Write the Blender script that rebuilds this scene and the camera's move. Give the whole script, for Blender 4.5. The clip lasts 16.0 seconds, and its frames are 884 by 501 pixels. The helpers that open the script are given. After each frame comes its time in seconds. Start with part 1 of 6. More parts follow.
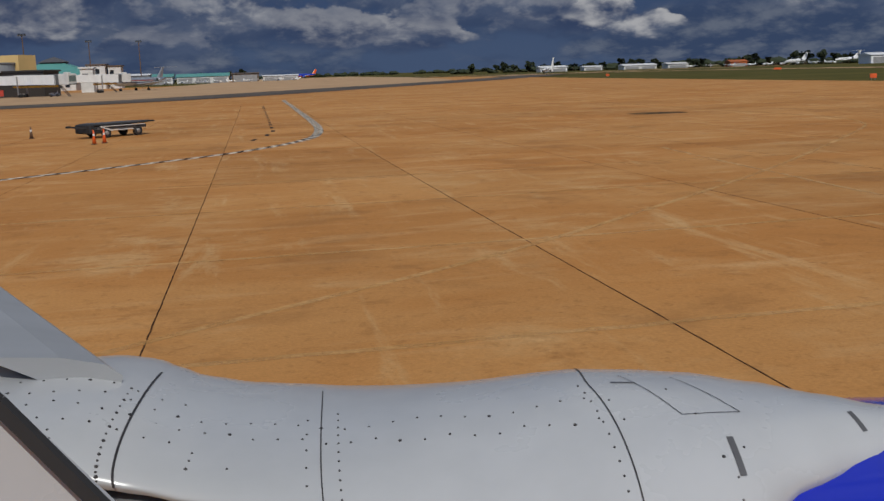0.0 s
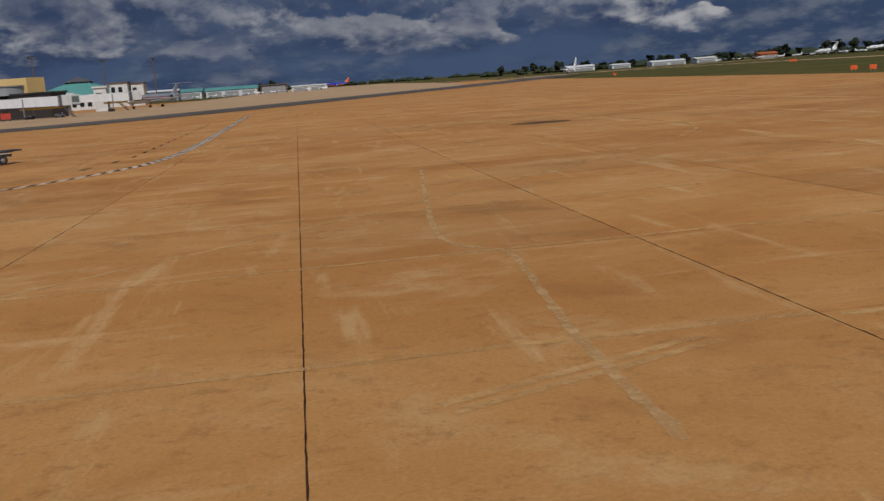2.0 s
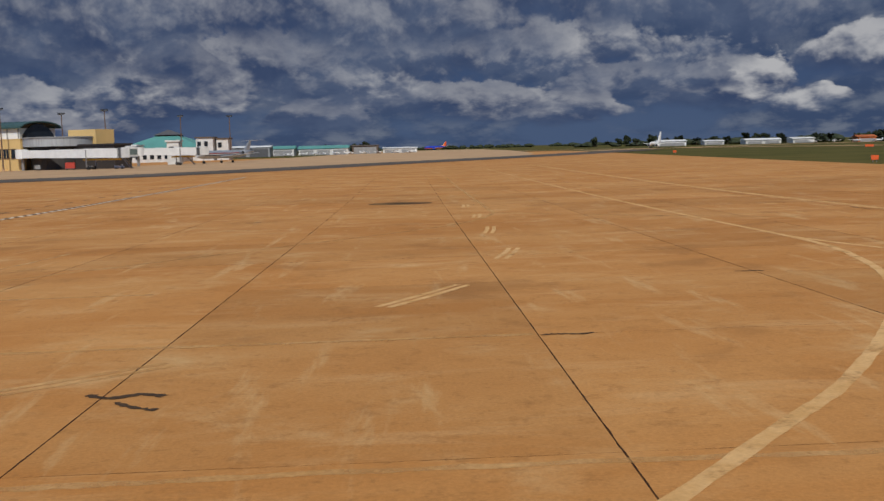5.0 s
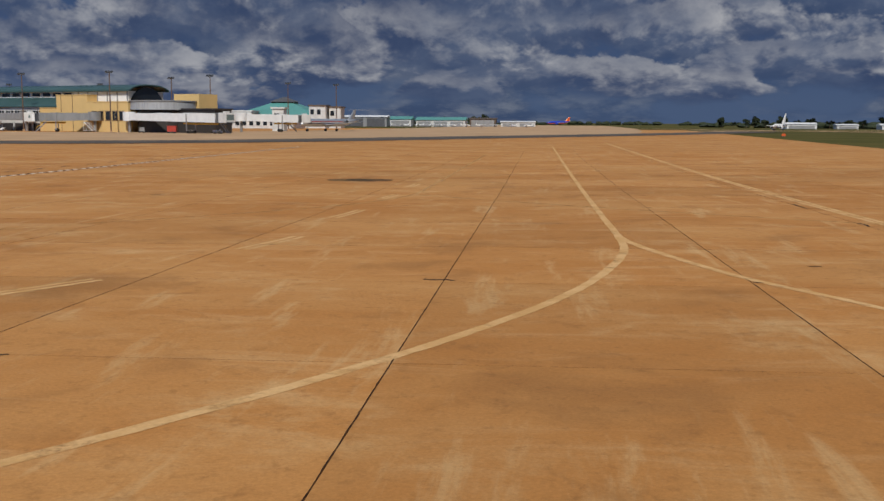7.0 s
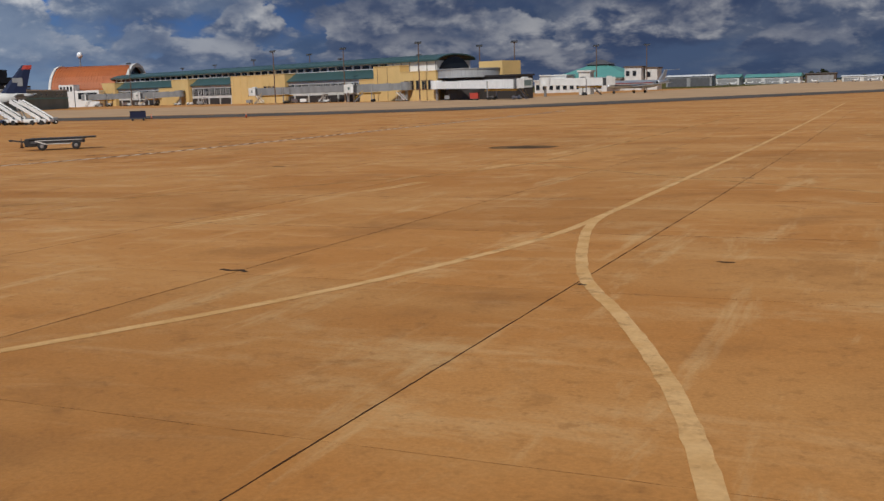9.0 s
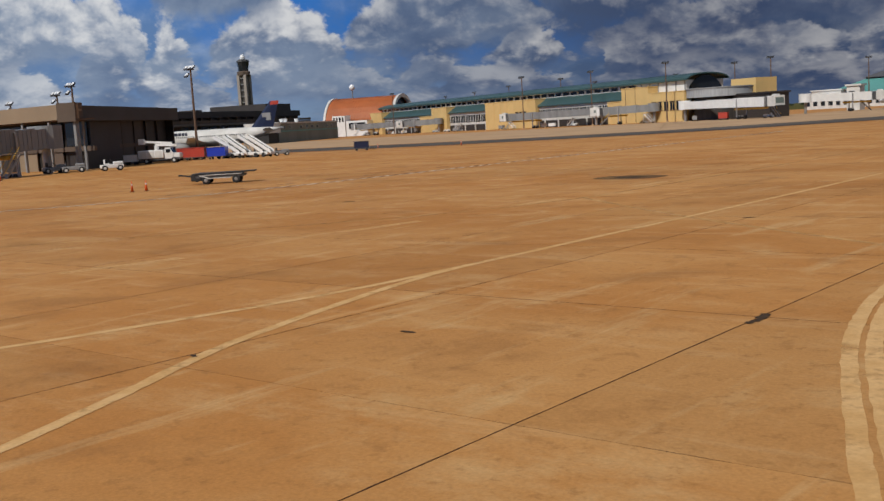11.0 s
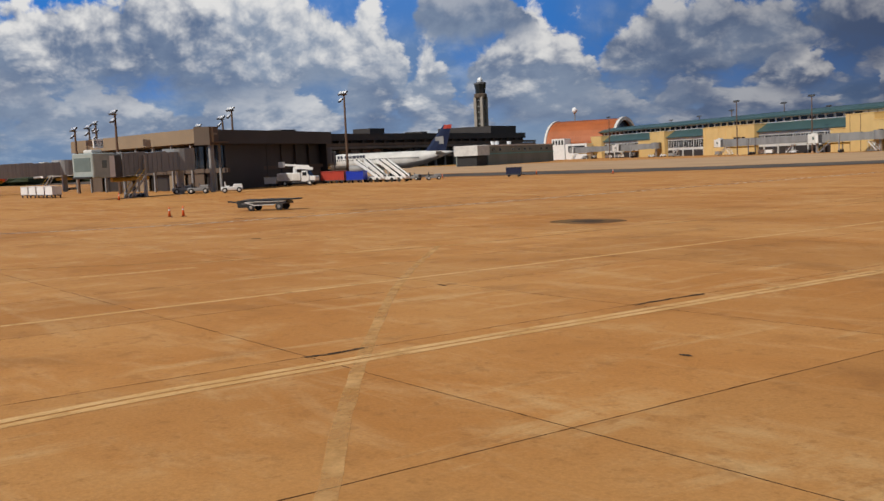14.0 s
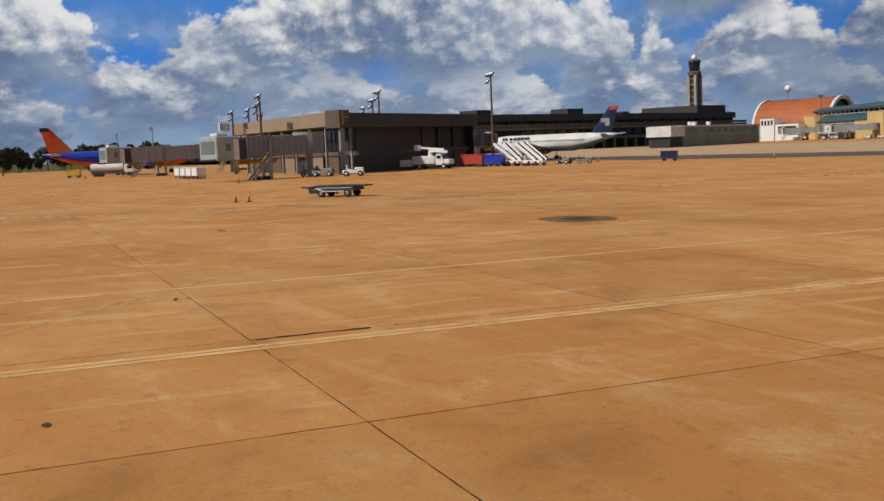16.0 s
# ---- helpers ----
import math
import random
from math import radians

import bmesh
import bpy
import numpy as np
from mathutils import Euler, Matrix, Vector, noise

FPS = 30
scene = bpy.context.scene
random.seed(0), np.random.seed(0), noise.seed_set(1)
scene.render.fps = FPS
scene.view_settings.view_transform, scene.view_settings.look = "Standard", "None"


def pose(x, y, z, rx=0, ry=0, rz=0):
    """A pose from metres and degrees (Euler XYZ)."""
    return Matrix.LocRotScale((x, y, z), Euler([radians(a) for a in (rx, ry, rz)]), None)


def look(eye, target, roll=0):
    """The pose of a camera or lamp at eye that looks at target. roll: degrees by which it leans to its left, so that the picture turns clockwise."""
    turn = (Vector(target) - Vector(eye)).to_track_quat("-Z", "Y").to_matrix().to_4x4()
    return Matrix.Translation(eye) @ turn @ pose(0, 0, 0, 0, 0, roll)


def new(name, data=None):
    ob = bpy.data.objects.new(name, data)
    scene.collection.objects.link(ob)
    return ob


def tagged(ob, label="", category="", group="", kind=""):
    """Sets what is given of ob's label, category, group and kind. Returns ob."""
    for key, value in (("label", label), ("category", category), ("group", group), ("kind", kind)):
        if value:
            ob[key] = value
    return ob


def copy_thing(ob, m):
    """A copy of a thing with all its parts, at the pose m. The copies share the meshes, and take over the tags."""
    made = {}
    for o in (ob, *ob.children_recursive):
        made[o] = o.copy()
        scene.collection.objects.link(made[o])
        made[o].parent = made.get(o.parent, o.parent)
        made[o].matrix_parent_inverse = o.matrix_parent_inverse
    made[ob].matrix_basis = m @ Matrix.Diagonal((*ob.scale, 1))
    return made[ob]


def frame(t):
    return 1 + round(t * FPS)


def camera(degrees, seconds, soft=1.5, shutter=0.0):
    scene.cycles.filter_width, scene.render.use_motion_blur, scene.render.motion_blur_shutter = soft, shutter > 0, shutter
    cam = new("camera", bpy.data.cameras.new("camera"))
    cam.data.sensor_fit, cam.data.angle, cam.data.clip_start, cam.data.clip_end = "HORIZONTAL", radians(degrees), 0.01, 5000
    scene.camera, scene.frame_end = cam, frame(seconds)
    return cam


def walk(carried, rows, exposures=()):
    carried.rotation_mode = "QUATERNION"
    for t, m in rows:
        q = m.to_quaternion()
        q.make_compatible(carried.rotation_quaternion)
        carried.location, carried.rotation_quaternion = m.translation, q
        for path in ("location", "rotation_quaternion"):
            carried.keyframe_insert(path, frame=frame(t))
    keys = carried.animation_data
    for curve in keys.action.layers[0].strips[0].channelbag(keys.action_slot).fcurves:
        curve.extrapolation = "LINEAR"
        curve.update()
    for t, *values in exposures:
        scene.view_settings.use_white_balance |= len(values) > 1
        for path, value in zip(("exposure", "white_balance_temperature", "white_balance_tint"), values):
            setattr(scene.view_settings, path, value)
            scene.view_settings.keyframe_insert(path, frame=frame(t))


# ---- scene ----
cam = camera(47.55, 16.0)
PATH = [
    (0, (-36.316, -4.149, 3.469), (-34.562, 5.537, 1.705), -1.85),
    (0.5, (-32.726, -3.842, 3.559), (-31.095, 5.874, 1.847), -1.89),
    (1, (-29.272, -3.836, 3.516), (-27.751, 5.915, 1.904), -2.76),
    (1.5, (-26.023, -4.074, 3.546), (-24.539, 5.671, 1.861), -3.34),
    (2, (-22.608, -4.360, 3.671), (-21.318, 5.408, 1.963), -4.10),
    (2.5, (-19.146, -4.334, 3.691), (-18.008, 5.531, 2.515), -2.83),
    (3, (-15.626, -4.059, 3.616), (-14.650, 5.845, 2.640), -2.70),
    (3.2, (-14.241, -4.130, 3.645), (-13.378, 5.781, 2.632), -3.31),
    (5.3, (-0.560, -2.121, 3.762), (-0.471, 7.826, 2.738), -0.88),
    (5.5, (0.788, -1.712, 3.799), (0.658, 8.247, 2.903), -0.81),
    (6, (3.905, -0.848, 3.786), (3.476, 9.082, 2.692), -0.36),
    (6.5, (6.987, 0.498, 3.747), (5.895, 10.330, 2.288), -1.25),
    (7, (9.941, 1.815, 3.768), (8.996, 11.688, 2.493), 0.32),
    (7.5, (12.815, 3.290, 3.699), (11.426, 13.087, 2.258), -0.80),
    (8, (15.634, 4.859, 3.691), (13.682, 14.540, 2.119), -1.01),
    (8.5, (18.267, 6.589, 3.672), (15.348, 16.050, 2.269), -0.56),
    (9, (20.847, 8.603, 3.670), (16.741, 17.581, 2.076), -1.71),
    (9.2, (21.839, 9.523, 3.655), (17.427, 18.347, 2.022), -1.87),
    (11.3, (31.471, 17.771, 3.692), (24.777, 25.117, 2.583), -3.49),
    (11.5, (32.338, 18.647, 3.655), (25.470, 25.845, 2.642), -3.32),
    (12, (34.361, 21.173, 3.693), (27.017, 27.862, 2.546), -2.23),
    (12.5, (36.156, 24.260, 3.701), (28.460, 30.565, 2.688), -3.43),
    (13, (37.512, 27.419, 3.572), (29.745, 33.657, 2.697), -2.77),
    (13.5, (39.056, 30.311, 3.556), (31.216, 36.448, 2.624), -2.53),
    (14, (40.481, 33.368, 3.585), (32.387, 39.169, 2.666), -2.52),
    (14.5, (41.625, 36.718, 3.590), (33.236, 42.046, 2.480), -3.20),
    (15, (42.552, 40.189, 3.594), (33.826, 44.962, 2.557), -4.04),
    (15.5, (43.337, 43.696, 3.609), (34.360, 48.005, 2.694), -3.59),
    (16, (43.809, 47.362, 3.591), (34.663, 51.273, 2.564), -2.34),
]
walk(cam, [(t, look(eye, at, roll)) for t, eye, at, roll in PATH],
     [(0, -0.54, 6050, 10), (3.0, -0.57, 6050, 10), (5.5, -0.29, 6100, 10), (7.0, -0.29, 6100, 10), (9.0, -0.41, 6150, 10), (12.0, -0.27, 6350, 10), (14.0, -0.20, 6500, 10), (16.0, -0.15, 6400, 10)])

# ---- light ----
SUN_FROM = Vector((0.08, -0.95, 0.90)).normalized()
sun = new("sun", bpy.data.lights.new("sun", "SUN"))
sun.data.energy, sun.data.angle, sun.data.color = 4.2, radians(0.6), (1.0, 0.93, 0.82)
sun.matrix_world = look(SUN_FROM * 100, (0, 0, 0))


class Nodes:
    """Short calls to build a node tree."""

    def __init__(self, tree):
        self.tree = tree

    def add(self, kind):
        return self.tree.nodes.new(kind)

    def link(self, a, b):
        self.tree.links.new(a, b)

    def put(self, socket, value):
        if isinstance(value, bpy.types.NodeSocket):
            self.link(value, socket)
        else:
            socket.default_value = value

    def math(self, op, a, b=0.0, c=None, clamp=False):
        n = self.add("ShaderNodeMath")
        n.operation, n.use_clamp = op, clamp
        self.put(n.inputs[0], a)
        self.put(n.inputs[1], b)
        if c is not None:
            self.put(n.inputs[2], c)
        return n.outputs[0]

    def step(self, v, lo, hi, out_lo=0.0, out_hi=1.0):
        n = self.add("ShaderNodeMapRange")
        n.interpolation_type = "SMOOTHSTEP"
        self.put(n.inputs[0], v)
        for k, q in enumerate((lo, hi, out_lo, out_hi)):
            self.put(n.inputs[1 + k], q)
        return n.outputs[0]

    def noise(self, vec, scale, detail=4.0, rough=0.55, warp=0.0):
        n = self.add("ShaderNodeTexNoise")
        self.put(n.inputs["Vector"], vec)
        n.inputs["Scale"].default_value, n.inputs["Detail"].default_value = scale, detail
        n.inputs["Roughness"].default_value, n.inputs["Distortion"].default_value = rough, warp
        return n.outputs[0]

    def mix(self, f, a, b, blend="MIX"):
        n = self.add("ShaderNodeMix")
        n.data_type, n.blend_type = "RGBA", blend
        self.put(n.inputs[0], f)
        self.put(n.inputs[6], a if isinstance(a, bpy.types.NodeSocket) else (*a, 1))
        self.put(n.inputs[7], b if isinstance(b, bpy.types.NodeSocket) else (*b, 1))
        return n.outputs[2]

    def scaled(self, vec, sx, sy, sz):
        n = self.add("ShaderNodeVectorMath")
        n.operation = "MULTIPLY"
        self.put(n.inputs[0], vec)
        n.inputs[1].default_value = (sx, sy, sz)
        return n.outputs[0]

    def vec(self, x, y, z):
        n = self.add("ShaderNodeCombineXYZ")
        for k, v in enumerate((x, y, z)):
            self.put(n.inputs[k], v)
        return n.outputs[0]


# ---- sky: broken cumulus under a Nishita sky ----
world = bpy.data.worlds.new("sky")
scene.world = world
world.use_nodes = True
N = Nodes(world.node_tree)
back = world.node_tree.nodes["Background"]
sky = N.add("ShaderNodeTexSky")
sky.sky_type, sky.sun_disc = "NISHITA", False
sky.sun_elevation = math.asin(SUN_FROM.z)
sky.sun_rotation = math.atan2(SUN_FROM.x, SUN_FROM.y)
sky.air_density, sky.dust_density, sky.ozone_density = 1.0, 0.4, 2.5
co = N.add("ShaderNodeTexCoord").outputs["Generated"]
sep = N.add("ShaderNodeSeparateXYZ")
N.link(co, sep.inputs[0])
dx, dy, dz = sep.outputs
azim = N.math("ARCTAN2", N.math("MULTIPLY", dx, -1.0), dy)
rise = N.math("MAXIMUM", dz, 0.0)


def deck(lift, slide=0.0):
    """Coordinates among the clouds, a little higher up by lift; heaps shrink towards the horizon."""
    up = N.math("ADD", rise, lift)
    v = N.math("MULTIPLY", N.math("LOGARITHM", N.math("ADD", up, 0.06), 2.718), 1.75)
    return N.vec(N.math("ADD", N.math("MULTIPLY", azim, 8.0), slide), v, 1.7)


def billow(vec, scale):
    """Round heaps: 1 at their middles, 0 at the creases."""
    n = N.add("ShaderNodeTexVoronoi")
    n.feature = "SMOOTH_F1"
    N.link(vec, n.inputs["Vector"])
    n.inputs["Scale"].default_value, n.inputs["Detail"].default_value = scale, 4.5
    n.inputs["Roughness"].default_value, n.inputs["Lacunarity"].default_value = 0.52, 2.3
    n.inputs["Smoothness"].default_value = 0.35
    return N.math("SUBTRACT", 1.66, N.math("MULTIPLY", n.outputs["Distance"], 1.18))


# cloud banks: azimuth, half width, height of the flat base, depth, brightness of the sunlit top; the far low ones first
BANKS_NORTH = [(0.081, 0.040, 0.018, 0.026, 0.50), (-0.152, 0.060, 0.025, 0.026, 0.62), (0.293, 0.020, 0.033, 0.022, 0.92), (-0.322, 0.070, 0.033, 0.036, 1.02),
               (0.228, 0.066, 0.036, 0.052, 0.86), (0.361, 0.038, 0.043, 0.030, 0.80), (0.058, 0.115, 0.053, 0.062, 0.84), (-0.444, 0.062, 0.060, 0.036, 0.90),
               (-0.163, 0.122, 0.069, 0.042, 0.84), (0.372, 0.085, 0.071, 0.052, 0.76), (0.205, 0.040, 0.075, 0.028, 0.42), (-0.60, 0.07, 0.045, 0.045, 0.70),
               (-0.52, 0.06, 0.098, 0.05, 0.95), (0.298, 0.092, 0.099, 0.085, 0.42), (0.010, 0.215, 0.103, 0.085, 0.46), (-0.310, 0.105, 0.110, 0.08, 0.38)]
BANKS_WEST = [(0.934, 0.055, 0.012, 0.042, 0.60), (1.556, 0.050, 0.014, 0.048, 0.72), (1.125, 0.090, 0.020, 0.050, 0.72), (1.264, 0.070, 0.026, 0.054, 0.76),
              (1.454, 0.048, 0.026, 0.070, 0.86), (0.516, 0.018, 0.036, 0.034, 0.74), (0.705, 0.034, 0.036, 0.030, 0.66), (0.950, 0.036, 0.030, 0.086, 1.00),
              (1.009, 0.032, 0.037, 0.100, 1.05), (1.382, 0.052, 0.040, 0.076, 0.90), (0.843, 0.068, 0.044, 0.080, 0.98), (1.570, 0.078, 0.045, 0.120, 0.96),
              (0.602, 0.040, 0.053, 0.032, 0.90), (0.725, 0.060, 0.056, 0.070, 0.74), (1.206, 0.190, 0.080, 0.085, 1.02), (0.52, 0.085, 0.085, 0.075, 0.50), (0.901, 0.060, 0.112, 0.055, 0.34)]
BANKS_BETWEEN = [(0.32, 0.06, 0.014, 0.024, 0.50), (0.64, 0.08, 0.018, 0.030, 0.50), (0.46, 0.07, 0.024, 0.032, 0.55), (0.80, 0.06, 0.030, 0.036, 0.60), (-0.03, 0.09, 0.034, 0.030, 0.52),
                 (0.44, 0.08, 0.056, 0.042, 0.62), (-0.23, 0.07, 0.046, 0.028, 0.50), (0.66, 0.08, 0.084, 0.055, 0.52), (0.14, 0.08, 0.066, 0.040, 0.66)]
wobble = N.add("ShaderNodeTexNoise")
N.link(deck(0.0), wobble.inputs["Vector"])
wobble.inputs["Scale"].default_value, wobble.inputs["Detail"].default_value = 1.6, 3.0
shove = N.scaled(wobble.outputs["Color"], 0.22, 0.20, 0.0)


def bent(vec):
    n = N.add("ShaderNodeVectorMath")
    n.operation = "ADD"
    N.link(vec, n.inputs[0])
    N.link(shove, n.inputs[1])
    return n.outputs[0]


def spread(v, k):
    """v about its middle, k times as strong."""
    return N.math("MULTIPLY", N.math("SUBTRACT", v, 0.5), k)


b0 = billow(bent(deck(0.0)), 1.15)
b1 = billow(bent(deck(0.010, -0.06)), 1.15)
puff = billow(bent(deck(0.0, 4.0)), 2.6)
puff1 = billow(bent(deck(0.005, 3.97)), 2.6)
n0 = N.noise(bent(deck(0.0)), 0.75, 7.0, 0.52)
drift = N.noise(deck(0.0, 3.0), 0.9, 3.0, 0.5)
wisp = N.noise(bent(deck(0.0, 7.0)), 2.6, 6.0, 0.62)
west = N.step(azim, 0.38, 1.00)
# the far sky and a thin uneven veil
low_sky = N.mix(west, (0.080, 0.118, 0.205), (0.26, 0.36, 0.50))
gap = N.mix(west, (0.055, 0.092, 0.185), (0.040, 0.215, 0.66))
air = N.mix(N.step(rise, 0.010, N.math("ADD", 0.085, N.math("MULTIPLY", west, 0.02))), low_sky, gap)
veil = N.math("MULTIPLY", N.step(N.math("ADD", n0, spread(b0, 0.12)), 0.36, 0.54), N.step(rise, 0.10, 0.15, 0.85, 0.30))
veil_lit = N.step(N.math("ADD", wisp, spread(puff, 0.5)), 0.30, 0.78)
sky_col = N.mix(veil, air, N.mix(veil_lit, N.mix(west, (0.050, 0.076, 0.145), (0.16, 0.26, 0.44)), N.mix(west, (0.18, 0.20, 0.245), (0.36, 0.45, 0.58))))
belly = N.mix(west, (0.050, 0.074, 0.145), (0.135, 0.195, 0.320))
belly = N.mix(N.step(N.math("ADD", n0, spread(wisp, 0.5)), 0.34, 0.66), belly, N.mix(west, (0.095, 0.125, 0.200), (0.270, 0.340, 0.460)))
crown = N.mix(west, (0.55, 0.53, 0.515), (0.84, 0.835, 0.825))
ragged = N.math("ADD", spread(b0, 0.62), N.math("ADD", spread(puff, 0.34), spread(wisp, 0.50)))
relief = N.math("ADD", N.math("MULTIPLY", N.math("SUBTRACT", b0, b1), 1.1), N.math("ADD", N.math("MULTIPLY", N.math("SUBTRACT", puff, puff1), 0.35), N.math("ADD", spread(b0, 0.35), spread(wisp, 0.22))))
azim_w = N.math("ADD", azim, N.math("ADD", spread(drift, 0.05), N.math("ADD", spread(b0, 0.022), spread(n0, 0.09))))
rise_w = N.math("ADD", rise, spread(drift, 0.016))
brim = N.math("SUBTRACT", ragged, N.math("MULTIPLY", west, 0.16))
under = N.math("MULTIPLY", ragged, 0.60)
relief = N.math("SUBTRACT", relief, N.math("MULTIPLY", N.math("SUBTRACT", west, 0.5), 0.14))
for bank_at, bank_w, bank_base, bank_h, gain in sorted(BANKS_NORTH + BANKS_BETWEEN + BANKS_WEST, key=lambda bank: bank[2]):
    wide = bank_w * (1.30 if bank_at < 0.5 else 1.15)
    ax = N.math("MULTIPLY_ADD", azim_w, 1 / wide, -bank_at / wide)
    ay = N.math("MULTIPLY_ADD", rise_w, 1 / bank_h, -bank_base / bank_h)
    bow = N.math("MULTIPLY", ax, ax)
    top = N.step(N.math("SUBTRACT", N.math("SUBTRACT", brim, bow), ay), -1.42, -1.22)
    foot = N.step(N.math("SUBTRACT", N.math("ADD", ay, under), N.math("MULTIPLY", bow, 0.40)), -0.45, 0.10)
    lit = N.step(N.math("MULTIPLY_ADD", ay, 0.85, relief), 0.0, 0.98, 0.0, gain)
    sky_col = N.mix(N.math("MULTIPLY", top, foot), sky_col, N.mix(lit, belly, crown))
high = N.step(rise, 0.22, 0.5)
over = N.mix(N.step(n0, 0.38, 0.55), N.mix(1.0, sky.outputs[0], (0.10, 0.10, 0.10), "MULTIPLY"), N.mix(veil_lit, (0.22, 0.25, 0.31), (0.70, 0.69, 0.68)))
N.link(N.mix(high, sky_col, over), back.inputs[0])
back.inputs[1].default_value = 1.0
world.cycles.sampling_method, world.cycles.sample_map_resolution = "MANUAL", 256

# ---- materials ----
def material(name, color, rough=0.6, metal=0.0, vary=0.10, scale=2.0, grain=0.06, fine=40.0, bump=0.0, stretch=(1, 1, 1), tint=None, coat=0.0, each=0.0):
    """A surface with variation at two scales; tint: a second colour into which large patches drift; each: change from piece to piece."""
    m = bpy.data.materials.new(name)
    m.use_nodes = True
    k = Nodes(m.node_tree)
    b = m.node_tree.nodes["Principled BSDF"]
    at = k.scaled(k.add("ShaderNodeTexCoord").outputs["Object"], *stretch)
    wide, small = k.noise(at, scale, 5.0, 0.6), k.noise(at, fine, 3.0, 0.6)
    col = k.mix(k.step(wide, 0.35, 0.68), color, tint or [c * (1 - 2 * vary) for c in color])
    tone = k.math("ADD", 1.0 - grain, k.math("MULTIPLY", small, 2 * grain))
    if each:
        tone = k.math("MULTIPLY", tone, k.math("ADD", 1 - each, k.math("MULTIPLY", k.add("ShaderNodeObjectInfo").outputs["Random"], 2 * each)))
    col = k.mix(1.0, col, k.vec(tone, tone, tone), "MULTIPLY")
    k.link(col, b.inputs["Base Color"])
    k.link(k.math("ADD", rough - 0.06, k.math("MULTIPLY", wide, 0.12), clamp=True), b.inputs["Roughness"])
    b.inputs["Metallic"].default_value, b.inputs["Coat Weight"].default_value = metal, coat
    if bump:
        n = k.add("ShaderNodeBump")
        n.inputs["Distance"].default_value, n.inputs["Strength"].default_value = bump, 0.7
        k.link(small, n.inputs["Height"])
        k.link(n.outputs[0], b.inputs["Normal"])
    return m


def concrete():
    """Warm tan airfield concrete: drifts of bleached and rusty tone, drag marks, aggregate speckle."""
    m = bpy.data.materials.new("apron_concrete")
    m.use_nodes = True
    k = Nodes(m.node_tree)
    b = m.node_tree.nodes["Principled BSDF"]
    at = k.add("ShaderNodeTexCoord").outputs["Object"]
    drift = k.noise(k.scaled(at, 0.5, 1.0, 1), 0.11, 6.0, 0.62, 0.6)
    streak = k.noise(k.scaled(at, 0.30, 1.2, 1), 0.55, 7.0, 0.66, 0.5)
    swipe = k.noise(k.scaled(at, 1.6, 0.22, 1), 0.6, 7.0, 0.68, 0.3)
    blot = k.noise(at, 0.22, 8.0, 0.62, 0.3)
    wash = k.noise(k.scaled(at, 0.7, 1.1, 1), 0.75, 8.0, 0.70, 0.2)
    grime = k.noise(at, 1.1, 6.0, 0.68, 0.3)
    pits = k.noise(at, 3.2, 5.0, 0.72)
    speck = k.noise(at, 16.0, 4.0, 0.7)
    fine = k.noise(at, 60.0, 2.0, 0.6)
    col = k.mix(k.step(drift, 0.36, 0.66), TAN_DEEP, TAN)
    col = k.mix(k.math("MULTIPLY", k.step(streak, 0.52, 0.70), 0.50), col, TAN_PALE)
    col = k.mix(k.math("MULTIPLY", k.step(swipe, 0.55, 0.70), 0.42), col, TAN_BLEACH)
    worn_through = k.math("MULTIPLY", k.step(blot, 0.48, 0.68), k.step(wash, 0.40, 0.66))
    col = k.mix(k.math("MULTIPLY", worn_through, 0.50), col, TAN_BLEACH)
    col = k.mix(k.math("MULTIPLY", k.step(blot, 0.46, 0.32), 0.45), col, TAN_DARK)
    col = k.mix(k.math("MULTIPLY", k.step(grime, 0.56, 0.70), 0.40), col, TAN_DARK)
    col = k.mix(k.math("MULTIPLY", k.step(pits, 0.54, 0.70), 0.45), col, TAN_DARK)
    tone = k.math("ADD", 0.58, k.math("ADD", k.math("MULTIPLY", speck, 0.64), k.math("MULTIPLY", fine, 0.20)))
    tone = k.math("MULTIPLY", tone, k.math("ADD", 0.93, k.math("MULTIPLY", k.add("ShaderNodeObjectInfo").outputs["Random"], 0.14)))
    col = k.mix(1.0, col, k.vec(tone, tone, tone), "MULTIPLY")
    k.link(col, b.inputs["Base Color"])
    b.inputs["Roughness"].default_value = 0.9
    b.inputs["Specular IOR Level"].default_value = 0.2
    n = k.add("ShaderNodeBump")
    n.inputs["Distance"].default_value, n.inputs["Strength"].default_value = 0.004, 0.6
    k.link(speck, n.inputs["Height"])
    k.link(n.outputs[0], b.inputs["Normal"])
    return m


TAN, TAN_DEEP, TAN_PALE = (0.455, 0.225, 0.070), (0.395, 0.170, 0.042), (0.525, 0.310, 0.130)
TAN_DARK, TAN_BLEACH = (0.235, 0.104, 0.030), (0.58, 0.395, 0.185)
M_APRON = concrete()
def worn(m, size, lo, hi):
    """Wears paint through to the concrete in patches and specks."""
    k = Nodes(m.node_tree)
    at = k.add("ShaderNodeTexCoord").outputs["Object"]
    v = k.math("ADD", k.math("MULTIPLY", k.noise(at, size, 5.0, 0.7), 0.65), k.math("MULTIPLY", k.noise(at, 4.0, 5.0, 0.7), 0.35))
    k.link(k.step(v, lo, hi, 0.30, 0.92), m.node_tree.nodes["Principled BSDF"].inputs["Alpha"])
    return m


